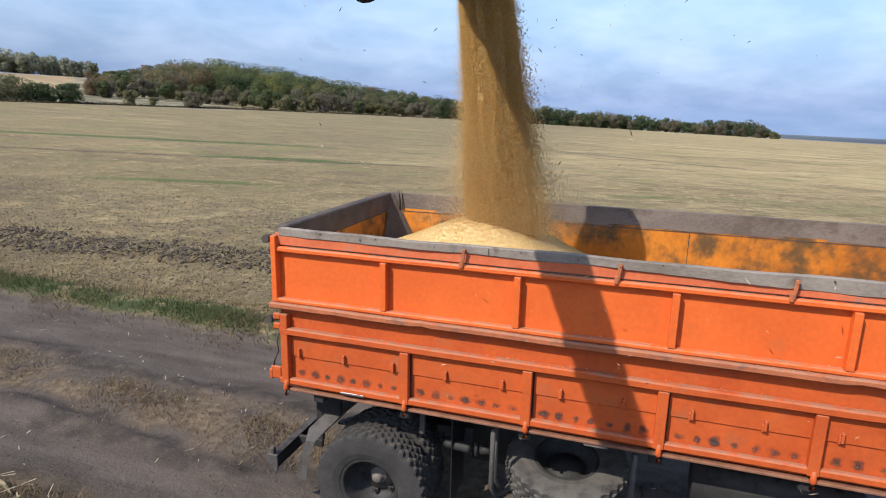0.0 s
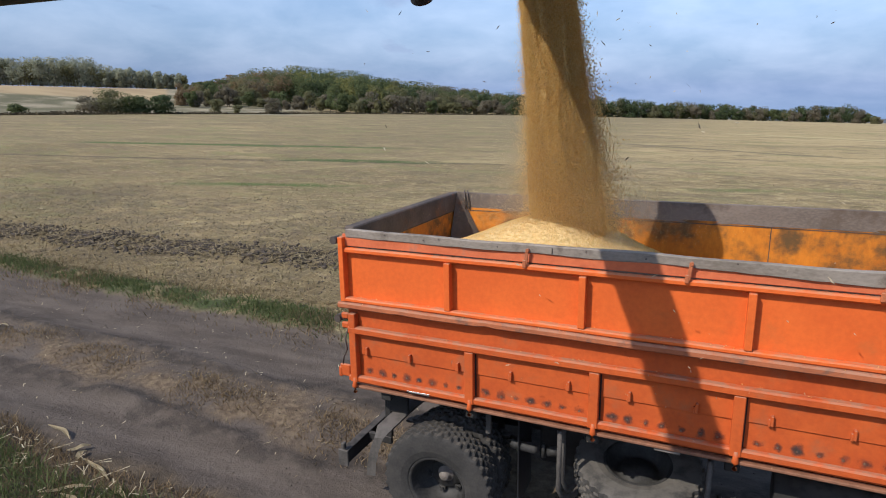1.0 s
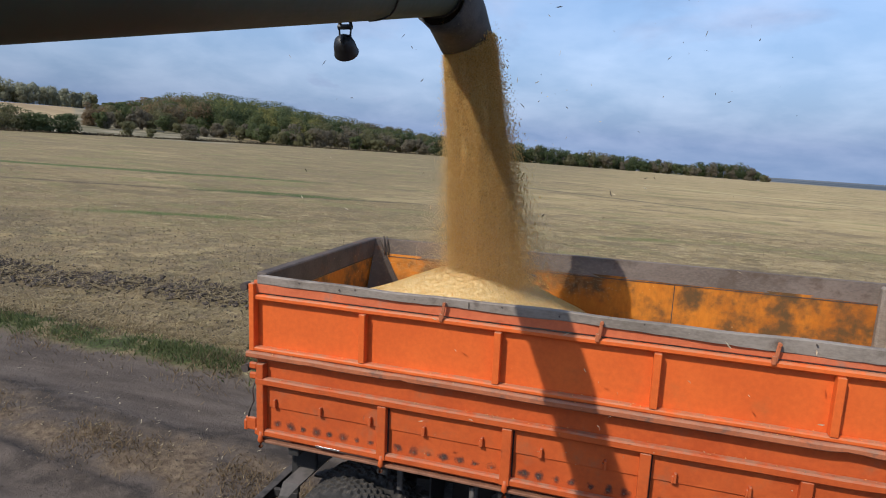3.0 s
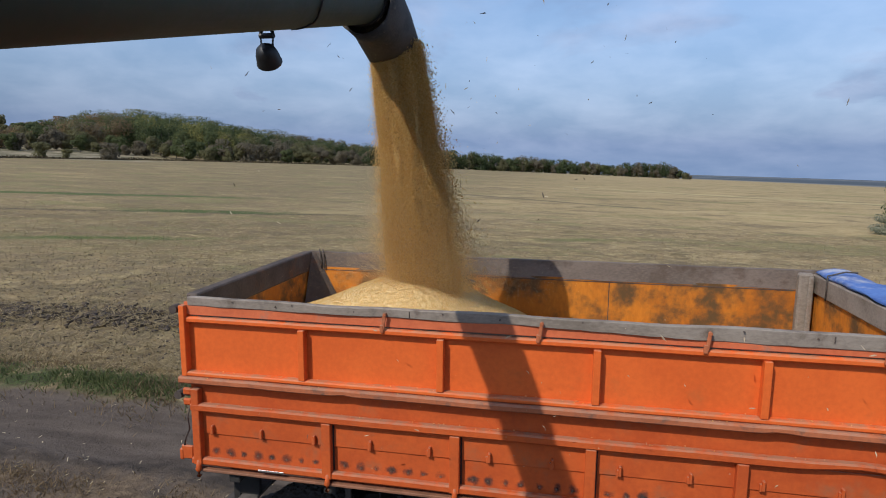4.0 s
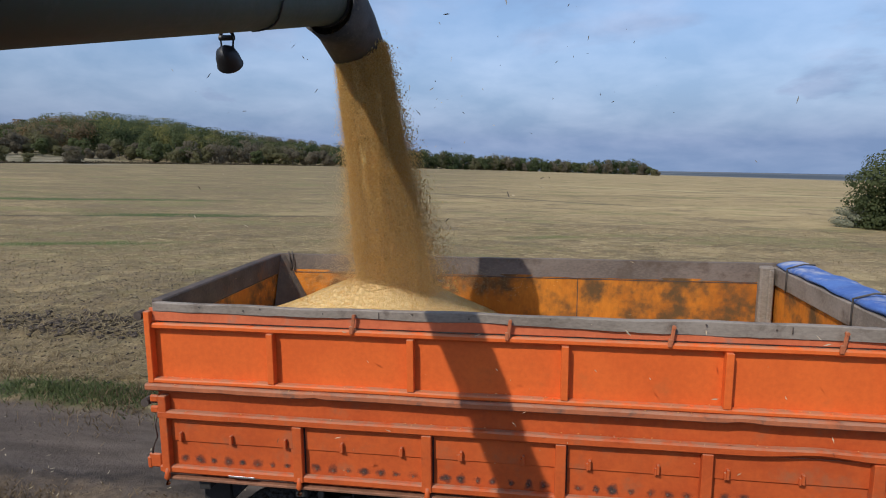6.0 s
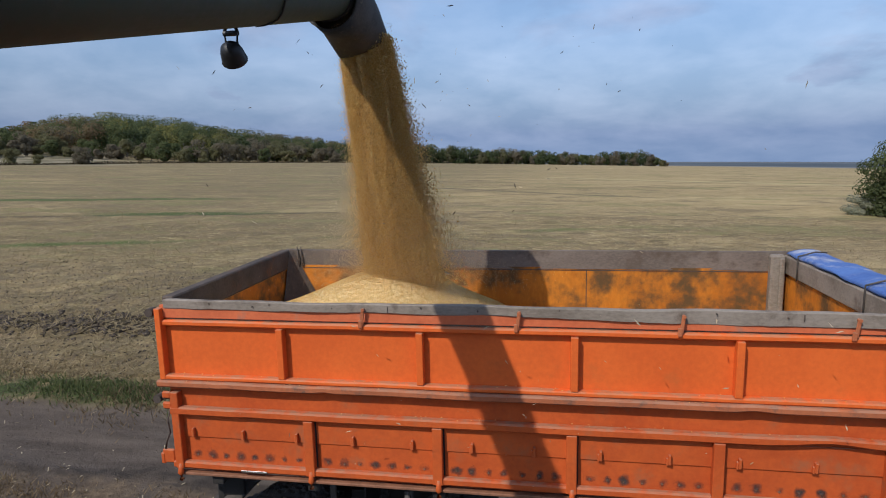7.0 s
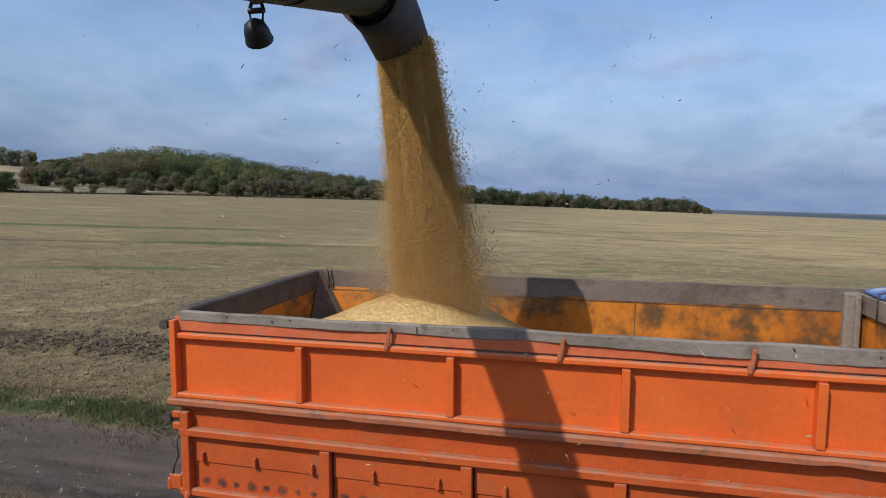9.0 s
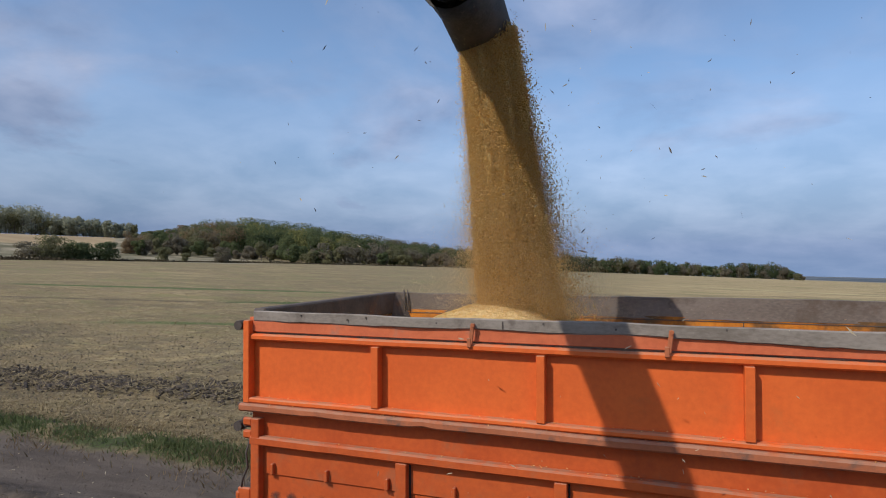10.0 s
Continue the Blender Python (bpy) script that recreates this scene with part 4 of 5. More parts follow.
for x in (2.13, 3.25):
    for dy in (0.0, 0.14):
        bm = bmesh.new()
        rod(bm, [(x, 0.12 + dy, 1.26), (x, 0.12 + dy, 0.72), (x + 0.03, 0.16 + dy, 0.62), (x + 0.1, 0.3 + dy, 0.59), (x + 0.1, 0.75, 0.59)], 0.022, 8)
        part("carrier_bar", bm, M["guard"], truck, "bent grey spare wheel carrier bar", smooth=True)
bm = bmesh.new()
rod(bm, [(1.62, 0.42, 0.88), (1.66, 0.42, 0.87), (1.84, 0.42, 0.86), (1.87, 0.42, 0.86)], [0.035, 0.045, 0.045, 0.03], 14)
rod(bm, [(1.92, 0.42, 0.80), (1.92, 0.42, 0.93)], 0.02, 8)
rod(bm, [(1.96, 0.42, 0.87), (2.05, 0.42, 0.88)], 0.045, 10)
part("air_valve", bm, M["rim"], truck, "dusty pale air valve", smooth=True)
slab("hanger_strap", 1.42, 1.47, 0.30, 0.33, 0.98, 1.26, M["guard"], truck)
bm = bmesh.new()
rod(bm, [(3.7, 0.45, 0.92), (4.9, 0.45, 0.92)], 0.17, 18)
part("air_tank", bm, M["frame"], truck, smooth=True)

# unseen box, drive shaft and sheets, added dark to deepen the underbody's shade
slab("lift_housing", 1.78, 2.30, 0.80, 1.68, 0.50, 1.24, M["frame"], truck, "black box added to darken the underbody", bevel=0.03)
bm = bmesh.new()
rod(bm, [(1.3, 1.25, 0.62), (5.4, 1.25, 0.85)], 0.06, 12)
part("drive_shaft", bm, M["frame"], truck, smooth=True)
# black sheets added for darkness beside the wheels
for y in (0.36, 1.74):
    slab("mud_flap", 1.70, 1.715, y, y + 0.40, 0.30, 1.20, M["black"], truck, "black sheet added to darken the underbody", bevel=0.004)

# ---- tarpaulin on the headboard ----
bm = bmesh.new()
nt, na_ = 46, 12
rings = []
for i in range(nt + 1):
    y = 0.16 + (WIDE - 0.30) * i / nt
    r = 0.038 + 0.005 * math.sin(9 * y) + 0.005 * math.sin(23 * y + 1)
    rings.append([bm.verts.new((L1 + 0.06 + (0.17 + 0.01 * math.sin(13 * y)) * math.cos(a) * 1.0, y, 2.815 + r * math.sin(a) + 0.008 * math.sin(5 * y + 2 * a)))
                  for a in (2 * math.pi * k / na_ for k in range(na_))])
for a, b in zip(rings, rings[1:]):
    for k in range(na_):
        bm.faces.new((a[k], a[(k + 1) % na_], b[(k + 1) % na_], b[k]))
bm.faces.new(rings[0])
bm.faces.new(rings[-1][::-1])
tarp = part("tarpaulin", bm, M["tarp"], None, smooth=True)
tagged(tarp, "rolled blue tarpaulin with faded patches on the front wall", "tarpaulin")
for y in (2.0, 0.74):
    bm = bmesh.new()
    rod(bm, [(L1 - 0.13, y, 2.60), (L1 - 0.13, y, 2.79), (L1 - 0.13, y, 2.84), (L1 + 0.02, y, 2.885), (L1 + 0.12, y, 2.88)], 0.008, 6)
    part("tie_strap", bm, M["guard"], tarp, "grey tie strap", smooth=True)

# ---- grain heap in the body ----
PEAK = (1.82, 1.18, 2.89)
hx, hy = np.meshgrid(np.linspace(L0 + 0.13, L1 - 0.13, 190), np.linspace(0.11, WIDE - 0.11, 80))


def heap_top(x, y):
    """Height of the heap, steeper towards the front of the body."""
    dx = x - PEAK[0]
    dx = np.where(dx > 0, 1.38 * dx, dx)
    r = np.hypot(dx, y - PEAK[1])
    return PEAK[2] + 0.06 - 0.42 * np.sqrt(r ** 2 + 0.16 ** 2) + 0.012 * wave(x, y, 6.0, 21) + 0.004 * wave(x, y, 30.0, 22)


hz = heap_top(hx, hy)
hz = np.maximum(hz, 1.56 + 0.03 * wave(hx, hy, 2.0, 23))
ny_, nx_ = hx.shape
hv = np.column_stack([hx.ravel(), hy.ravel(), hz.ravel()])
a_, b_ = np.meshgrid(np.arange(ny_ - 1), np.arange(nx_ - 1), indexing="ij")
hq = np.column_stack([(a_ * nx_ + b_).ravel(), (a_ * nx_ + b_ + 1).ravel(), ((a_ + 1) * nx_ + b_ + 1).ravel(), ((a_ + 1) * nx_ + b_).ravel()])
heap = bulk("grain_heap", hv, hq, [M["heap"]])
heap.data.polygons.foreach_set("use_smooth", [True] * len(heap.data.polygons))
tagged(heap, "conical heap of yellow corn grain in the truck body", "grain", kind="stuff")


def kernels(centres, size, stretch=1.25):
    """Small tilted tetrahedra, one a kernel."""
    n = len(centres)
    base = np.array([[1, 1, 1], [1, -1, -1], [-1, 1, -1], [-1, -1, 1]], float) / 1.75
    q = rng.normal(size=(n, 4))
    q /= np.linalg.norm(q, axis=1)[:, None]
    w, x, y, z = q.T
    rot = np.stack([np.stack([1 - 2 * (y * y + z * z), 2 * (x * y - z * w), 2 * (x * z + y * w)], 1),
                    np.stack([2 * (x * y + z * w), 1 - 2 * (x * x + z * z), 2 * (y * z - x * w)], 1),
                    np.stack([2 * (x * z - y * w), 2 * (y * z + x * w), 1 - 2 * (x * x + y * y)], 1)], 1)
    v = np.einsum("nij,kj->nki", rot, base) * np.asarray(size).reshape(-1, 1, 1)
    v[:, :, 2] *= stretch
    v = v + centres[:, None, :]
    f = np.array([[0, 1, 2], [0, 3, 1], [0, 2, 3], [1, 3, 2]])
    faces = (np.arange(n)[:, None, None] * 4 + f[None]).reshape(-1, 3)
    return v.reshape(-1, 3), faces


# loose kernels on the heap
n = 60000
px, py = rng.uniform(0.4, 4.0, n), rng.uniform(0.15, WIDE - 0.15, n)
pz = heap_top(px, py) + 0.002
kv, kf = kernels(np.column_stack([px, py, pz]), rng.uniform(0.0035, 0.0065, n), 0.9)
tagged(bulk("loose_kernels", kv, kf, [M["grain"]]), "loose yellow corn kernels on the heap", "grain", kind="stuff")

# ---- falling stream of grain ----
Z_TOP, Z_END = 4.80, 2.70


def stream_at(s):
    """Centre and half widths at s, 0 at the spout and 1 at the heap."""
    x = 1.80 + 0.115 * s
    y = 0.545 + 0.625 * s
    z = Z_TOP + (Z_END - Z_TOP) * s
    return x + 0.012, y, z, 0.198 + 0.122 * s, 0.17 + 0.09 * s


bm = bmesh.new()
rings = []
for i in range(101):
    s = i / 100
    cx, cy, cz, rx, ry = stream_at(s)
    ring = []
    for k in range(72):
        a = 2 * math.pi * k / 72
        c, d = math.cos(a), math.sin(a)
        lump = 0.89 + 0.08 * noise.noise(Vector((2.2 * c, 2.2 * d, 1.6 * s))) + 0.06 * noise.noise(Vector((6 * c, 6 * d, 3 * s))) + 0.05 * noise.noise(Vector((9 * c, 9 * d, 14 * s)))
        lump *= 1 - 0.10 * s
        ring.append(bm.verts.new((cx + rx * lump * math.cos(a), cy + ry * lump * math.sin(a), cz)))
    rings.append(ring)
for a, b in zip(rings, rings[1:]):
    for k in range(72):
        bm.faces.new((a[k], a[(k + 1) % 72], b[(k + 1) % 72], b[k]))
bm.faces.new(rings[0])
bm.faces.new(rings[-1][::-1])
core = part("grain_stream", bm, M["core"], None, smooth=True)
tagged(core, "thick falling stream of yellow corn grain", "grain", kind="stuff")
n = 150000
s = rng.uniform(0, 1, n) ** 0.95
cx, cy, cz, rx, ry = stream_at(s)
ang = rng.uniform(0, 2 * math.pi, n)
veil = rng.uniform(size=n) < 0.42                 # kernels that have left the stream
rad = np.where(veil, 0.92 + np.abs(rng.normal(0, 0.24, n)) * (0.35 + 0.9 * s), rng.uniform(0.84, 1.03, n))
clump = 0.07 * wave(5 * np.cos(ang) + 2 * s, 5 * np.sin(ang) + 3 * s, 1.0, 31) + 0.05 * wave(11 * np.cos(ang), 11 * np.sin(ang) + 16 * s, 1.0, 32)
rad = rad + clump
drift = np.where(rng.uniform(size=n) < 0.16, np.abs(rng.normal(0, 0.11, n)) * (0.22 + s), 0)
pts = np.column_stack([cx + rx * rad * np.cos(ang) + drift, cy + ry * rad * np.sin(ang), cz + rng.uniform(-0.02, 0.02, n)])
kv, kf = kernels(pts, np.where(veil, 0.6, 1.0) * (0.0040 + 0.0048 * rng.uniform(size=n) ** 2), 1.5)
tagged(bulk("falling_kernels", kv, kf, [M["grain"]]), "falling yellow corn kernels round the stream", "grain", kind="stuff")

# dust hanging round the foot of the stream
n = 110000
s = 1 - np.abs(rng.normal(0, 0.33, n))
s = np.clip(s, -0.02, 1.06)
cx, cy, cz, rx, ry = stream_at(s)
ang = rng.uniform(0, 2 * math.pi, n)
rad = 0.9 + np.abs(rng.normal(0, 1.0, n)) * (0.10 + 0.85 * np.clip(s, 0, 1) ** 3)
pts = np.column_stack([cx + rx * rad * np.cos(ang) * 1.15, cy + ry * rad * np.sin(ang), cz + 0.04])
keep = (pts[:, 1] > 0.12) & (pts[:, 1] < WIDE - 0.12) & (pts[:, 0] > L0 + 0.12)
keep &= pts[:, 2] > heap_top(pts[:, 0], pts[:, 1])
pts = pts[keep]
kv, kf = kernels(pts, rng.uniform(0.0012, 0.0024, len(pts)), 1.2)
tagged(bulk("grain_dust", kv, kf, [M["dust"]]), "pale grain dust hanging round the foot of the stream", "dust", kind="stuff")

# ---- unloading auger and its spout ----
TX, TZ, TA, TB, TR = 1.70, 5.01, 0.01, 0.222, 0.18


def tube_at(y):
    return Vector((TX + TA * y, y, TZ + TB * y))


auger = anchor("unloading_auger", tube_at(-9.0), "dark green unloading auger tube with a black rubber spout", "auger")
END_Y = 0.10
bm = bmesh.new()
rod(bm, [tube_at(-9.0), tube_at(-6), tube_at(-3), tube_at(END_Y)], TR, 40)
part("tube", bm, M["green_tube"], auger, smooth=True)
for y in (END_Y - 0.05,):
    bm = bmesh.new()
    rod(bm, [tube_at(y - 0.03), tube_at(y + 0.03)], TR + 0.012, 40)
    part("clamp_ring", bm, M["black"] if y > 0 else M["green_tube"], auger)
# spout: a bent hood, square-cut at the mouth
bm = bmesh.new()
line = [(Vector((1.70, 0.06, 5.015)), 0.222, 0.245), (Vector((1.715, 0.15, 5.045)), 0.224, 0.305), (Vector((1.750, 0.405, 4.908)), 0.219, 0.28),
        (Vector((1.785, 0.585, 4.745)), 0.212, 0.205)]
ways = [Vector((0.05, 1, 0.1)), Vector((0.05, 0.9, -0.35)), Vector((0.05, 0.62, -0.78)), Vector((0.05, 0.48, -0.88))]
outer, inner = [], []
for (c, a, b), way in zip(line, ways):
    q = Vector((1, 0, 0))
    way = way.normalized()
    q = (q - way * q.dot(way)).normalized()
    if way.z < -0.85:
        q = (q + Vector((0, 0, 0.22))).normalized()
    p = way.cross(q).normalized()
    for lst, k in ((outer, 1.0), (inner, 0.955)):
        lst.append([bm.verts.new(c + q * (a * k * math.cos(t)) + p * (b * k * math.sin(t))) for t in (2 * math.pi * i / 28 for i in range(28))])
for rings in (outer, inner):
    for a, b in zip(rings, rings[1:]):
        for k in range(28):
            bm.faces.new((a[k], a[(k + 1) % 28], b[(k + 1) % 28], b[k]))
for a, b in ((outer[0], inner[0]), (outer[-1], inner[-1])):
    for k in range(28):
        bm.faces.new((a[k], a[(k + 1) % 28], b[(k + 1) % 28], b[k]))
part("spout", bm, M["boot"], auger, "scuffed black rubber spout", smooth=True)

lamp = anchor("work_lamp", (1.60, -1.17, 4.50), "small black work lamp hanging under the auger tube", "lamp")
LP = Vector((1.60, -1.17, 4.445))
bm = bmesh.new()
prof = [(0.0, -0.065), (0.026, -0.062), (0.048, -0.043), (0.059, -0.01), (0.065, 0.034), (0.068, 0.043), (0.052, 0.048), (0.0, 0.043)]
lathe(bm, prof, 24)
bmesh.ops.transform(bm, verts=bm.verts, matrix=Matrix.Translation(LP + Vector((0.0, 0, -0.006))) @ Matrix.Rotation(radians(-20), 4, "Y") @ Matrix.Rotation(radians(25), 4, "Z") @ Matrix.Rotation(radians(-35), 4, "X"))
part("housing", bm, M["black"], lamp, smooth=True)
bm = bmesh.new()
for dx in (-0.03, 0.03):
    rod(bm, [LP + Vector((dx, 0, 0.04)), LP + Vector((dx * 1.2, 0, 0.10)), LP + Vector((dx * 0.6, 0, 0.15))], 0.009, 6)
rod(bm, [LP + Vector((-0.04, 0, 0.095)), LP + Vector((0.04, 0, 0.095))], 0.014, 8)
rod(bm, [LP + Vector((0, 0, 0.13)), LP + Vector((-0.02, 0, 0.24))], 0.022, 8)
part("bracket", bm, M["black"], lamp)
bm = bmesh.new()
rod(bm, [LP + Vector((0, 0, 0.16)), LP + Vector((-0.04, -0.25, 0.09)), LP + Vector((-0.08, -0.5, 0.10))], 0.006, 6)
a0 = tube_at(-1.05)
rod(bm, [a0 + Vector(((TR + 0.008) * math.cos(t), 0.02 * math.sin(5 * t), (TR + 0.008) * math.sin(t))) for t in (radians(d) for d in range(-90, 100, 12))], 0.006, 6)
part("cable", bm, M["black"], lamp, "thin black cable", smooth=True)

# ---- woods, bushes ----
def leaf_quads(centres, size, face=None):
    """Small quads, turned at random or, more or less, towards face."""
    n = len(centres)
    a = rng.normal(size=(n, 3))
    if face is not None:
        f = face + rng.normal(0, 0.24, (n, 3))
        a = np.cross(f, a)
    a /= np.linalg.norm(a, axis=1)[:, None]
    b = np.cross(a, rng.normal(size=(n, 3)) if face is None else f)
    b /= np.linalg.norm(b, axis=1)[:, None]
    s = np.asarray(size).reshape(-1, 1) * 0.5
    a, b = a * s * rng.uniform(0.7, 1.3, (n, 1)), b * s * rng.uniform(0.6, 1.2, (n, 1))
    v = np.stack([centres - a - 0.4 * b, centres - 0.3 * a + b, centres + a + 0.4 * b, centres + 0.3 * a - b], 1)
    return v.reshape(-1, 3)


def stem_quads(p, q, r0, r1, sides=5):
    """A tapered stem from p to q as loose quads."""
    p, q = np.asarray(p, float), np.asarray(q, float)
    t = np.arange(sides + 1) / sides * 2 * math.pi
    c = np.column_stack([np.cos(t), np.sin(t), 0 * t])
    lo, hi = p + c * r0, q + c * r1
    return np.stack([lo[:-1], lo[1:], hi[1:], hi[:-1]], 1).reshape(-1, 3)


def tree_parts(x, y, z, h, w, n, leaf, bare=0.22, puffs=8, full=0.55):
    """Corners of a tree's stems and of its leaves. h: height, w: crown's half width, bare: clear stem."""
    stems = [stem_quads((x, y, z - 0.3), (x + rng.normal(0, 0.03 * h), y, z + 0.72 * h), 0.016 * h, 0.005 * h)]
    k = puffs
    up = rng.uniform(bare + 0.08, 0.88, k)
    wide = np.sqrt(np.clip(1 - ((up - 0.52) / 0.5) ** 2, 0.08, 1))
    ang = rng.uniform(0, 2 * math.pi, k)
    out = w * wide * rng.uniform(0.15, 0.70, k)
    puff = np.column_stack([x + out * np.cos(ang), y + out * np.sin(ang), z + h * up])
    for c in puff[:4]:
        base = np.array([x, y, z + h * (bare + 0.1)])
        stems.append(stem_quads(base, c, 0.006 * h, 0.002 * h, 4))
    who = rng.integers(0, k, n)
    d = rng.normal(size=(n, 3))
    d /= np.linalg.norm(d, axis=1)[:, None]
    reach = rng.uniform(0.70, 1.0, n)
    pr = (full * w * rng.uniform(0.75, 1.2, k))[who]
    c = puff[who] + d * np.column_stack([pr, pr, pr * 0.85 * np.minimum(1.6, h / (2.4 * w))]) * reach[:, None]
    c[:, 2] = np.clip(c[:, 2], z + 0.04 * h, z + h * 1.01)
    return np.concatenate(stems), leaf_quads(c, leaf * rng.uniform(0.7, 1.3, n), d + np.array([0, 0, 0.25]))


def plant_many(name, label, category, spots, puffs=8, full=0.55):
    """spots: (x, y, height, half width, leaves, leaf size, clear stem, leaf colour)"""
    vs, idx = [], []
    for x, y, h, w, n, leaf, bare, colour in spots:
        st, lv = tree_parts(x, y, float(land(x, y)), h, w, n, leaf, bare, puffs, full)
        vs += [st, lv]
        idx += [np.zeros(len(st) // 4, int), np.full(len(lv) // 4, 1 + colour, int)]
    v = np.concatenate(vs)
    f = np.arange(len(v)).reshape(-1, 4)
    return tagged(bulk(name, v, f, [M["bark"], *LEAVES], np.concatenate(idx)), label, category, kind="stuff")


def polar(az, d):
    return EYE_X + d * math.sin(radians(az)), EYE_Y + d * math.cos(radians(az))


TOP_AZ = [-62, -47.5, -46, -43, -40, -36.6, -33, -29.7, -26, -23.6, -18.5, -14, -10.7, -5, -1.3, 4.3, 6, 9.1, 9.8, 10.6, 12]
TOP_EL = [1.68, 1.84, 2.15, 2.69, 3.38, 3.52, 3.16, 2.61, 1.95, 1.56, 0.95, 0.71, 0.52, 0.09, -0.1, -0.6, -0.45, -0.44, -1.0, -1.4, -1.6]


def fitting_height(az, d):
    x, y = polar(az, d)
    return d * math.tan(radians(float(np.interp(az, TOP_AZ, TOP_EL)))) + EYE_Z - float(land(x, y))


spots = []
for depth in range(5):
    for az in np.arange(-46.2, -17.0, 0.46 if depth else 0.5):
        az = az + rng.uniform(-0.35, 0.35)
        de = float(np.interp(az, AZ, EDGE_D))
        d = de * (1.10 + 0.13 * depth) + rng.uniform(-9, 9) + float(np.interp(az, [-40, -30], [70, 0]))
        top = fitting_height(az, d)
        if depth == 0:
            h = min(top * 0.7, rng.uniform(4.5, 8.0))
            colour = int(rng.choice([3, 3, 3, 1, 0]))
        else:
            h = top * (0.72 + 0.09 * depth) * rng.uniform(0.86, 1.03)
            colour = int(rng.choice([0, 0, 5, 5, 1, 4] if az > -38 else [6, 2, 1, 0, 5, 3, 1, 0]))
            if az > -27:
                colour = int(rng.choice([0, 5, 1, 1, 3]))
        h = min(h, 17.0)
        if h < 2.5:
            continue
        x, y = polar(az, d)
        spots.append((x, y, h, max(2.2, h * rng.uniform(0.34, 0.50)), 900, 0.58, 0.08 if depth == 0 else 0.16, colour))
plant_many("woods", "autumn wood of green, rust and grey trees on a low hill", "woods", spots, 6, 0.66)
spots = []
for row in range(2):
    for az in np.arange(-18, 10.6, 0.25):
        az = az + rng.uniform(-0.2, 0.2)
        if rng.uniform() < (0.5 if 2.8 < az < 3.4 else 0.12 if 1.5 < az < 5.0 else 0.03):
            continue
        d = float(np.interp(az, AZ, EDGE_D)) * (1.04 + 0.05 * row) + rng.uniform(-5, 5)
        h = fitting_height(az, d) * rng.uniform(0.62, 1.04)
        if h < 0.8:
            continue
        x, y = polar(az, d)
        spots.append((x, y, h, max(1.3, h * rng.uniform(0.34, 0.58)), 480, 0.58, 0.02, int(rng.choice([0, 5, 5, 1, 3]))))
plant_many("tree_belt", "distant dark green belt of field trees", "tree belt", spots)
spots = []
for row in range(2):
    for az in np.arange(-66, -46.6, 0.32):
        az = az + rng.uniform(-0.16, 0.16)
        d = 385 + 14 * row + rng.uniform(-4, 4)
        x, y = polar(az, d)
        top = float(np.interp(az, [-66, -58, -54, -52, -50, -47], [4.0, 4.1, 4.3, 3.45, 3.35, 2.95])) * rng.uniform(0.9, 1.02)
        h = d * math.tan(radians(top)) + EYE_Z - float(land(x, y))
        # mostly the haze-pale leaf colour, for distance
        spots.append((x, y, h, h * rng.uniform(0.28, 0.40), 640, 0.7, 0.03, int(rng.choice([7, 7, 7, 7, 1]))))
plant_many("tree_row", "distant row of tall thin birches, haze in their colour, behind a pale field", "tree row", spots)


def bush(az, d, h, w, n, leaf, colour, label):
    x, y = polar(az, d)
    z = float(land(x, y))
    st, lv = tree_parts(x, y, z, h, w, n, leaf, 0.0, 14)
    b = anchor("bush", (x, y, z), label, "bush")
    o = bulk("stems", st, np.arange(len(st)).reshape(-1, 4), [M["bark"]], None, b)
    o.data.update()
    bulk("leaves", lv, np.arange(len(lv)).reshape(-1, 4), [LEAVES[colour]], None, b)
    return b


bush(-52.4, 168, 5.8, 5.2, 3300, 0.33, 1, "tall olive bush at the far edge of the stubble")
bush(-53.8, 167, 4.2, 4.2, 1980, 0.33, 3, "low grey-brown bush at the far edge of the stubble")
bush(-51.0, 169, 4.6, 3.6, 2420, 0.33, 0, "dark green bush at the far edge of the stubble")
bush(-50.2, 169, 4.4, 3.2, 3000, 0.30, 5, "dark green bush at the far edge of the stubble")
bush(-48.6, 170, 4.6, 3.3, 3600, 0.30, 5, "round dark green bush at the far edge of the stubble")
bush(-58.6, 164, 2.4, 2.2, 1540, 0.30, 0, "low green bush at the far edge of the stubble")
bush(-46.9, 262, 9.0, 3.8, 2600, 0.42, 6, "rust-brown tree beside the pale field")
bush(-44.2, 190, 4.2, 2.3, 1760, 0.33, 1, "olive bush on the scrubby slope")
bush(-42.6, 186, 2.6, 1.6, 1100, 0.30, 1, "small olive bush on the scrubby slope")
bush(-39.6, 186, 4.6, 2.5, 1980, 0.33, 3, "grey-brown bare bush on the scrubby slope")
bush(29.4, 47, 5.0, 3.9, 15000, 0.15, 0, "leafy dark green bush at the side of the field")
bush(26.8, 46.5, 3.9, 1.8, 7000, 0.13, 0, "leafy green bush at the side of the field")
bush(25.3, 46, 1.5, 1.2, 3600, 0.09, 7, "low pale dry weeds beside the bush")

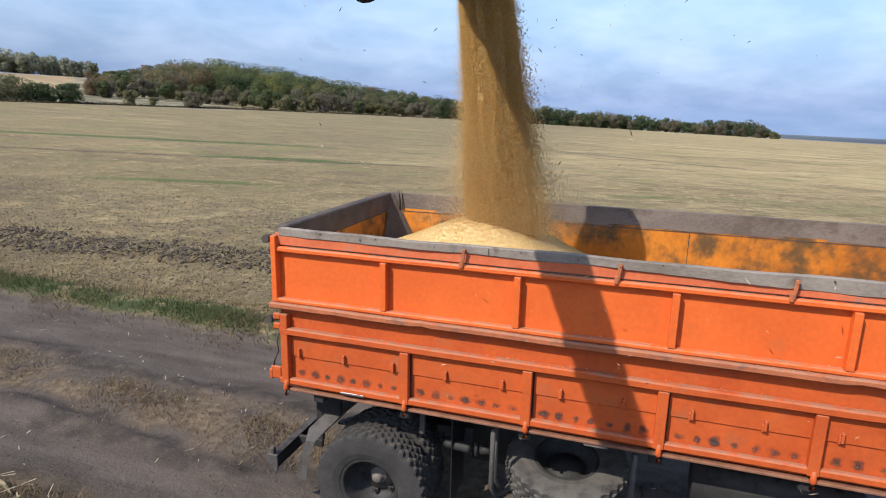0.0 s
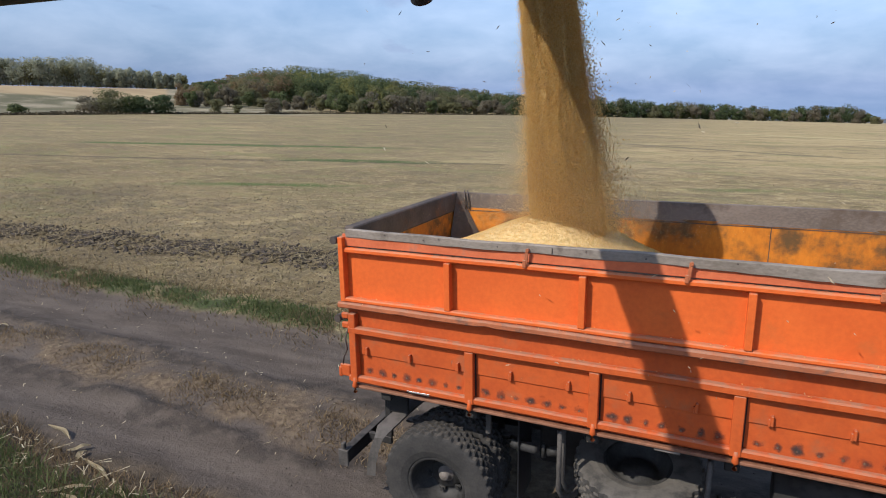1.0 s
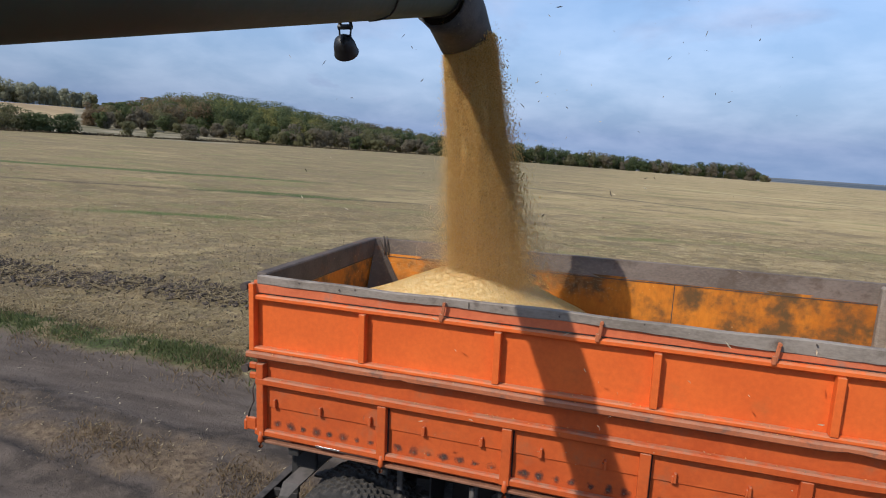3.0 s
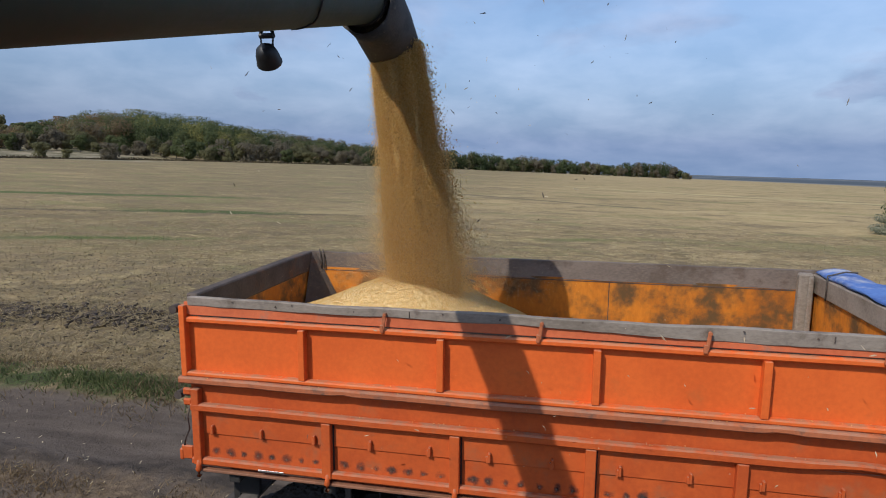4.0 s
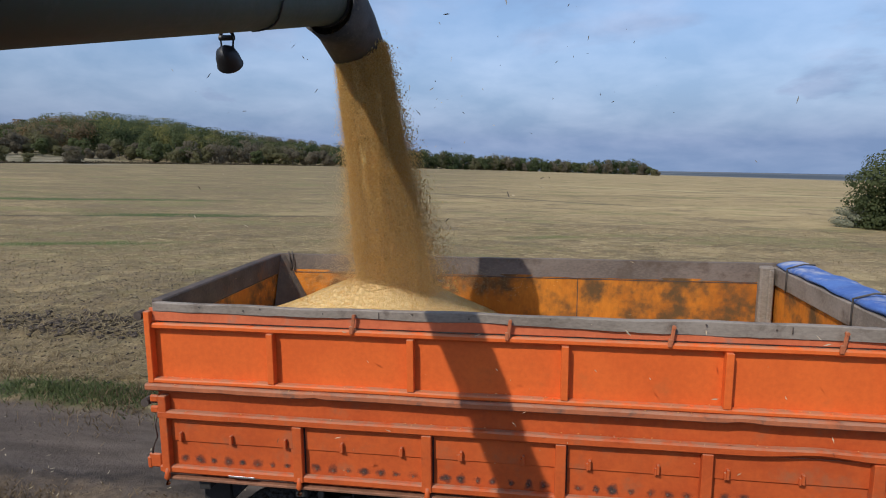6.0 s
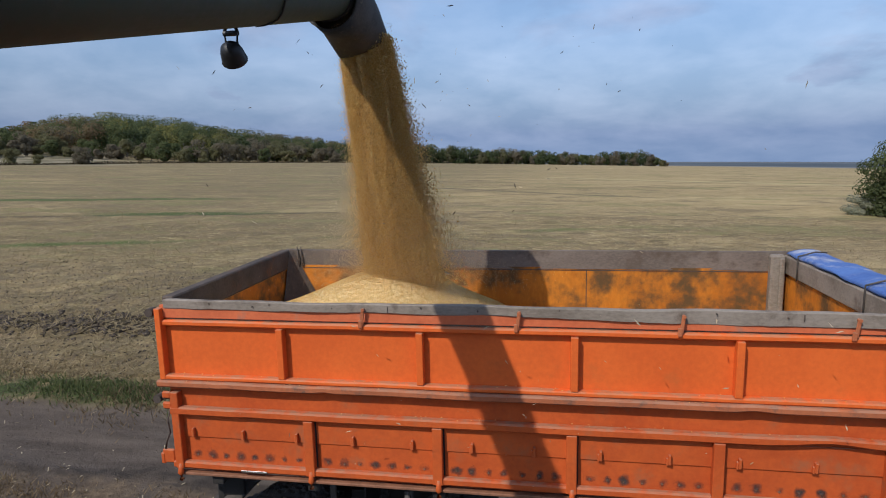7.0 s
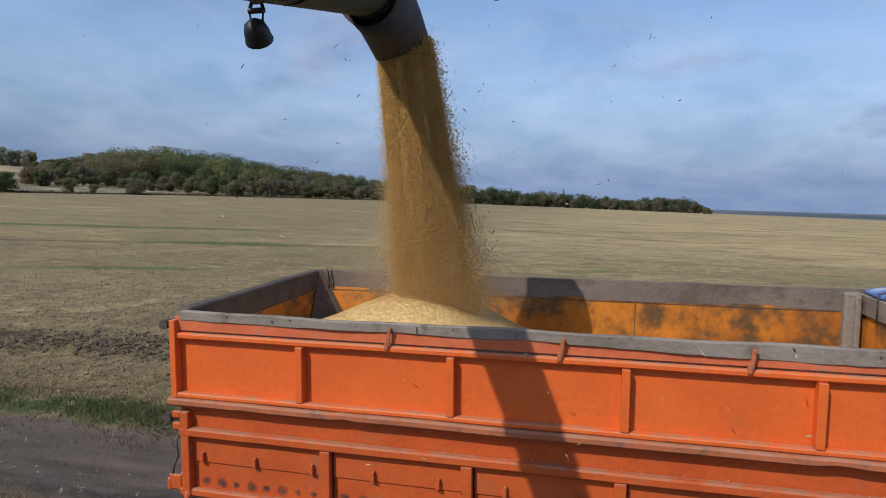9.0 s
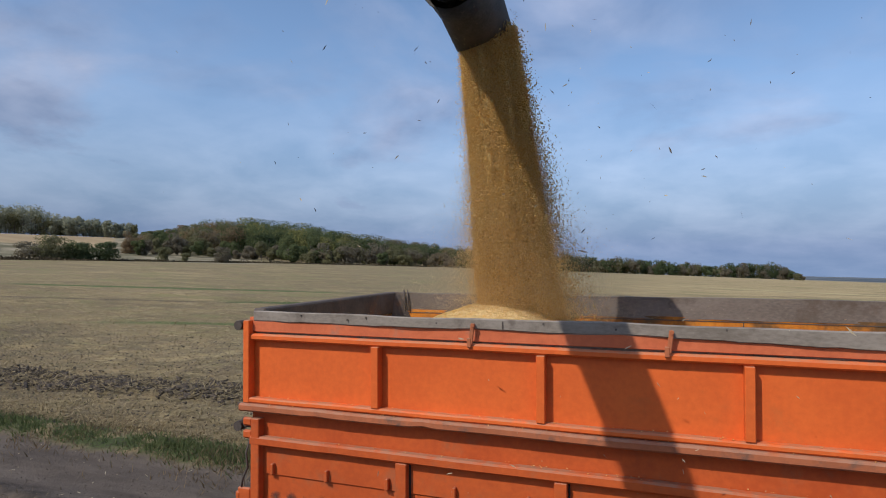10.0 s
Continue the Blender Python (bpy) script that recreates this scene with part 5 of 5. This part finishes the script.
# ---- grass, stubble, clods ----
def blades(name, label, category, n, where, tall, material, lean=0.45, wide=0.010):
    """Thin upright triangles. where(n) gives x and y."""
    x, y = where(n)
    z = ground_at(x, y)
    h = rng.uniform(*tall, len(x))
    a = rng.uniform(0, 2 * math.pi, len(x))
    w = wide * rng.uniform(0.6, 1.4, len(x))
    dx, dy = np.cos(a) * w, np.sin(a) * w
    lx, ly = rng.normal(0, lean, len(x)) * h, rng.normal(0, lean, len(x)) * h
    v = np.stack([np.column_stack([x - dx, y - dy, z - 0.01]), np.column_stack([x + dx, y + dy, z - 0.01]), np.column_stack([x + lx, y + ly, z + h])], 1).reshape(-1, 3)
    return tagged(bulk(name, v, np.arange(len(v)).reshape(-1, 3), [material]), label, category, kind="stuff")


def slivers(name, label, category, n, where, long, wide, material, lift=0.02):
    x, y = where(n)
    z = ground_at(x, y) + rng.uniform(0.004, lift, len(x))
    a = rng.uniform(0, math.pi, len(x))
    l, w = rng.uniform(*long, len(x)) / 2, rng.uniform(*wide, len(x)) / 2
    tip = rng.normal(0, 0.18, len(x)) * l
    ux, uy = np.cos(a), np.sin(a)
    v = np.stack([np.column_stack([x - ux * l - uy * w, y - uy * l + ux * w, z - tip]), np.column_stack([x - ux * l + uy * w, y - uy * l - ux * w, z - tip + 0.003]),
                  np.column_stack([x + ux * l + uy * w, y + uy * l - ux * w, z + np.abs(tip)]), np.column_stack([x + ux * l - uy * w, y + uy * l + ux * w, z + np.abs(tip) + 0.003])], 1).reshape(-1, 3)
    return tagged(bulk(name, v, np.arange(len(v)).reshape(-1, 4), [material]), label, category, kind="stuff")


def tufty(x0, x1, yc, half, patch):
    """Points in a strip along the track, thick in tufts."""
    def where(n):
        x = rng.uniform(x0, x1, n * 3)
        y = yc - 0.12 * wave(x, 0 * x, 0.45, 3) - 0.055 * (x + 4) + rng.normal(0, half, n * 3)
        keep = wave(x, y, patch, 51) + 0.4 * wave(x, y, patch * 3, 52) > rng.uniform(-0.8, 0.7, n * 3)
        return x[keep][:n], y[keep][:n]
    return where


def field_points(y0, y1, x0, x1, power):
    def where(n):
        u = rng.uniform(0, 1, n)
        y = y0 + (y1 - y0) * u ** power
        spread = 0.5 + y / 26
        return 3 + (rng.uniform(x0, x1, n) - 3) * np.clip(spread, 0.5, 1.6), y
    return where


blades("grass_strip", "green grass strip along the dirt track", "grass", 17000, tufty(-30, 2.0, 4.42, 0.24, 1.5), (0.02, 0.115), M["grass"], 0.55, 0.011)
blades("dry_fringe", "dry grass fringe along the dirt track", "grass", 9000, tufty(-26, 2.0, 4.4, 0.5, 1.9), (0.04, 0.14), M["dry_grass"], 0.6, 0.009)
blades("track_crown_grass", "dry brown grass between the ruts", "grass", 6500, tufty(-16, 0.3, 1.52, 0.24, 1.7), (0.02, 0.08), M["dry_grass"], 0.7, 0.008)
blades("verge_grass", "green grass tufts on the verge", "grass", 11000, lambda n: (lambda x: (x, -0.55 - 0.055 * (x + 4) - np.abs(rng.normal(0, 0.8, n)) + 0.2 * wave(x, x, 1.1, 61)))(rng.uniform(-11, -0.9, n)), (0.04, 0.17), M["grass"], 0.65, 0.008)
blades("verge_dry_grass", "dry brown grass on the verge", "grass", 9000, lambda n: (lambda x: (x, -0.25 - 0.055 * (x + 4) - np.abs(rng.normal(0, 0.6, n)) + 0.2 * wave(x, x, 1.1, 61)))(rng.uniform(-11, -0.6, n)), (0.03, 0.10), M["dry_grass"], 0.7, 0.008)
blades("stubble", "short cut stubble standing in the field", "stubble", 42000, field_points(5.0, 34, -32, 26, 1.7), (0.03, 0.11), M["straw"], 0.9, 0.011)
blades("weeds", "thin green weeds in the stubble", "weeds", 6000, (lambda f: (lambda n: (lambda xy: (xy[0][wave(xy[0], xy[1], 0.5, 71) > 0.15], xy[1][wave(xy[0], xy[1], 0.5, 71) > 0.15]))(f(n))))(field_points(5.0, 40, -32, 26, 1.5)), (0.02, 0.07), M["grass"], 0.9, 0.012)
slivers("straw_litter", "bleached straw lying on the stubble", "straw", 46000, field_points(5.2, 34, -32, 26, 1.7), (0.08, 0.34), (0.008, 0.022), M["straw"], 0.05)
slivers("coarse_straw", "long bleached straws lying beside the furrow", "straw", 5000, field_points(5.0, 17, -30, 6, 1.2), (0.08, 0.30), (0.006, 0.016), M["straw"], 0.05)
slivers("track_litter", "bits of straw on the dirt track", "straw", 260, lambda n: (rng.uniform(-12, 4, n), rng.uniform(-0.6, 4.0, n)), (0.02, 0.09), (0.004, 0.012), M["husk"], 0.012)
slivers("crown_litter", "dry straw bits between the ruts", "straw", 420, tufty(-16, 0.3, 1.5, 0.30, 1.2), (0.02, 0.08), (0.004, 0.009), M["straw"], 0.03)
slivers("verge_litter", "dry straw bits on the verge", "straw", 240, lambda n: (lambda x: (x, -0.35 - 0.055 * (x + 4) - np.abs(rng.normal(0, 0.5, n))))(rng.uniform(-9, -0.6, n)), (0.04, 0.22), (0.004, 0.014), M["husk"], 0.10)
slivers("furrow_litter", "pale straw in the dark furrow", "straw", 5000, lambda n: (lambda x: (x, 8.3 + 0.09 * (x + 7) + rng.normal(0, 0.6, n)))(rng.uniform(-24, 4, n)), (0.1, 0.4), (0.01, 0.028), M["straw"], 0.14)

n = 13000
cxs = rng.uniform(-28, 5, n)
cys = 8.3 + 0.09 * (cxs + 7) - 0.12 * wave(cxs, 0 * cxs, 0.45, 3) + rng.normal(0, 0.42, n)
keep = wave(cxs, cys, 1.5, 81) > rng.uniform(-1.0, 0.5, n)
cxs, cys = cxs[keep], cys[keep]
kv, kf = kernels(np.column_stack([cxs, cys, ground_at(cxs, cys) + 0.015]), rng.uniform(0.03, 0.13, len(cxs)), 0.8)
tagged(bulk("furrow_clods", kv, kf, [M["soil"]]), "dark turned clods along a furrow", "soil", kind="stuff")
n = 6500
cxs, cys = field_points(4.9, 16, -30, 6, 1.2)(n)
kv, kf = kernels(np.column_stack([cxs, cys, ground_at(cxs, cys) + 0.004]), rng.uniform(0.012, 0.05, n), 0.6)
tagged(bulk("field_clods", kv, kf, [M["soil"]]), "small dark clods between the straw", "soil", kind="stuff")
n = 2600
cxs, cys = rng.uniform(-13, 5, n), rng.uniform(-0.6, 3.9, n)
kv, kf = kernels(np.column_stack([cxs, cys, ground_at(cxs, cys) + 0.003]), rng.uniform(0.006, 0.020, n), 0.7)
tagged(bulk("track_crumbs", kv, kf, [M["soil"]]), "small dirt crumbs on the track", "soil", kind="stuff")


def husk(x, y, turn, long, wide, curl):
    """A dry corn leaf lying on the ground, bent along its length."""
    bm = bmesh.new()
    rows_ = []
    for i in range(9):
        u = i / 8 - 0.5
        w = wide * (1 - (2 * abs(u)) ** 2.2) + 0.004
        mid = Vector((u * long, 0.16 * long * curl * math.cos(3 * u), 0.012 + 0.10 * long * abs(curl) * (1 - 4 * u * u) + 0.01 * math.sin(9 * u)))
        rows_.append([bm.verts.new(mid + Vector((0, -w, 0.006))), bm.verts.new(mid), bm.verts.new(mid + Vector((0, w, 0.010)))])
    for a, b in zip(rows_, rows_[1:]):
        for k in range(2):
            bm.faces.new((a[k], a[k + 1], b[k + 1], b[k]))
    bmesh.ops.solidify(bm, geom=bm.faces[:], thickness=0.003)
    o = part("corn_husk", bm, M["husk"], None)
    o.matrix_basis = pose(x, y, float(ground_at(x, y)) + 0.02, 0, 0, turn)
    return tagged(o, "dry pale corn husk lying beside the dirt track", "husk", "husks on the verge")


for x, y, turn, long, wide, curl in ((-3.95, -0.16, -10, 0.55, 0.025, 0.4), (-3.35, -0.32, 60, 0.24, 0.035, -0.8), (-3.15, -0.42, 120, 0.22, 0.03, 0.7), (-2.75, -0.55, -14, 0.6, 0.022, 0.2),
                                     (-2.65, -0.95, 38, 0.48, 0.025, 0.2), (-2.1, -0.72, -28, 0.28, 0.02, -0.7), (-3.7, -1.15, 66, 0.42, 0.022, 0.2), (-3.3, -1.35, -50, 0.3, 0.03, 0.9),
                                     (-2.45, -1.05, -6, 0.34, 0.02, 0.4), (-15.3, 15.5, 8, 0.45, 0.06, 0.3), (-20.3, 10.2, -20, 0.4, 0.05, 0.5), (-7.9, 10.9, -20, 0.3, 0.05, 0.5), (-8.6, 1.9, 20, 0.3, 0.03, 0.5)):
    husk(x, y, turn, long, wide, curl)

# chaff in the air round the stream
n, near = 190, 60
pts = np.column_stack([rng.normal(2.3, 1.2, n), rng.normal(0.6, 0.8, n), rng.uniform(3.2, 5.6, n)])
low_bits = np.column_stack([rng.normal(3.2, 1.1, near), rng.uniform(-0.5, -0.06, near), rng.uniform(1.3, 2.9, near)])   # blown over the near side
pts = np.concatenate([pts, low_bits])
pale_bits = np.concatenate([rng.uniform(size=n) < 0.5, np.ones(near, bool)])
n += near
way = rng.normal(size=(n, 3)) * np.array([1.0, 0.5, 1.2])
way /= np.linalg.norm(way, axis=1)[:, None]
flat = np.cross(way, rng.normal(size=(n, 3)))
flat /= np.linalg.norm(flat, axis=1)[:, None]
long = 0.005 + 0.027 * rng.uniform(size=(n, 1)) ** 2.6
way, flat = way * long, flat * (0.0022 + 0.10 * long)
quad = np.stack([pts - way - 0.5 * flat, pts + 0.2 * way - flat, pts + way, pts - 0.3 * way + flat], 1).reshape(-1, 3)
tagged(bulk("chaff", quad, np.arange(n * 4).reshape(-1, 4), [M["soil"], M["husk"]], pale_bits.astype(int)),
       "bits of chaff drifting round the grain stream", "chaff", kind="stuff")

# spilt kernels and husk bits on the ledges of the side
n = 210
who = rng.integers(0, 3, n)
px = rng.uniform(0.3, 5.6, n)
py = np.choose(who, [rng.uniform(0.02, 0.07, n), rng.uniform(-0.012, 0.02, n), rng.uniform(0.01, 0.06, n)])
pz = np.choose(who, [2.198, 2.159, 1.930]) + 0.002
kv, kf = kernels(np.column_stack([px, py, pz]), 0.002 + 0.006 * rng.uniform(size=n) ** 2, 0.7)
tagged(bulk("spilt_kernels", kv, kf, [M["grain"]]), "spilt pale kernels and husks on the truck's ledges", "grain", kind="stuff")

# low dark tufts added to draw the dark line along the stubble's far edge
n = 9000
wa = rng.uniform(-64, -10, n)
wd = np.interp(wa, AZ, EDGE_D) * (1.0 + rng.normal(0, 0.006, n))
wx, wy = EYE_X + wd * np.sin(np.radians(wa)), EYE_Y + wd * np.cos(np.radians(wa))
wz = land(wx, wy) + np.abs(rng.normal(0, 0.28, n)) * (0.6 + 0.5 * wave(wx, wy, 0.12, 91))
tagged(bulk("edge_weeds", leaf_quads(np.column_stack([wx, wy, wz]), rng.uniform(0.25, 0.6, n)), np.arange(n * 4).reshape(-1, 4), [M["edge_tuft"]]),
       "low brown tufts added as the dark line along the edge of the field", "weeds", kind="stuff")
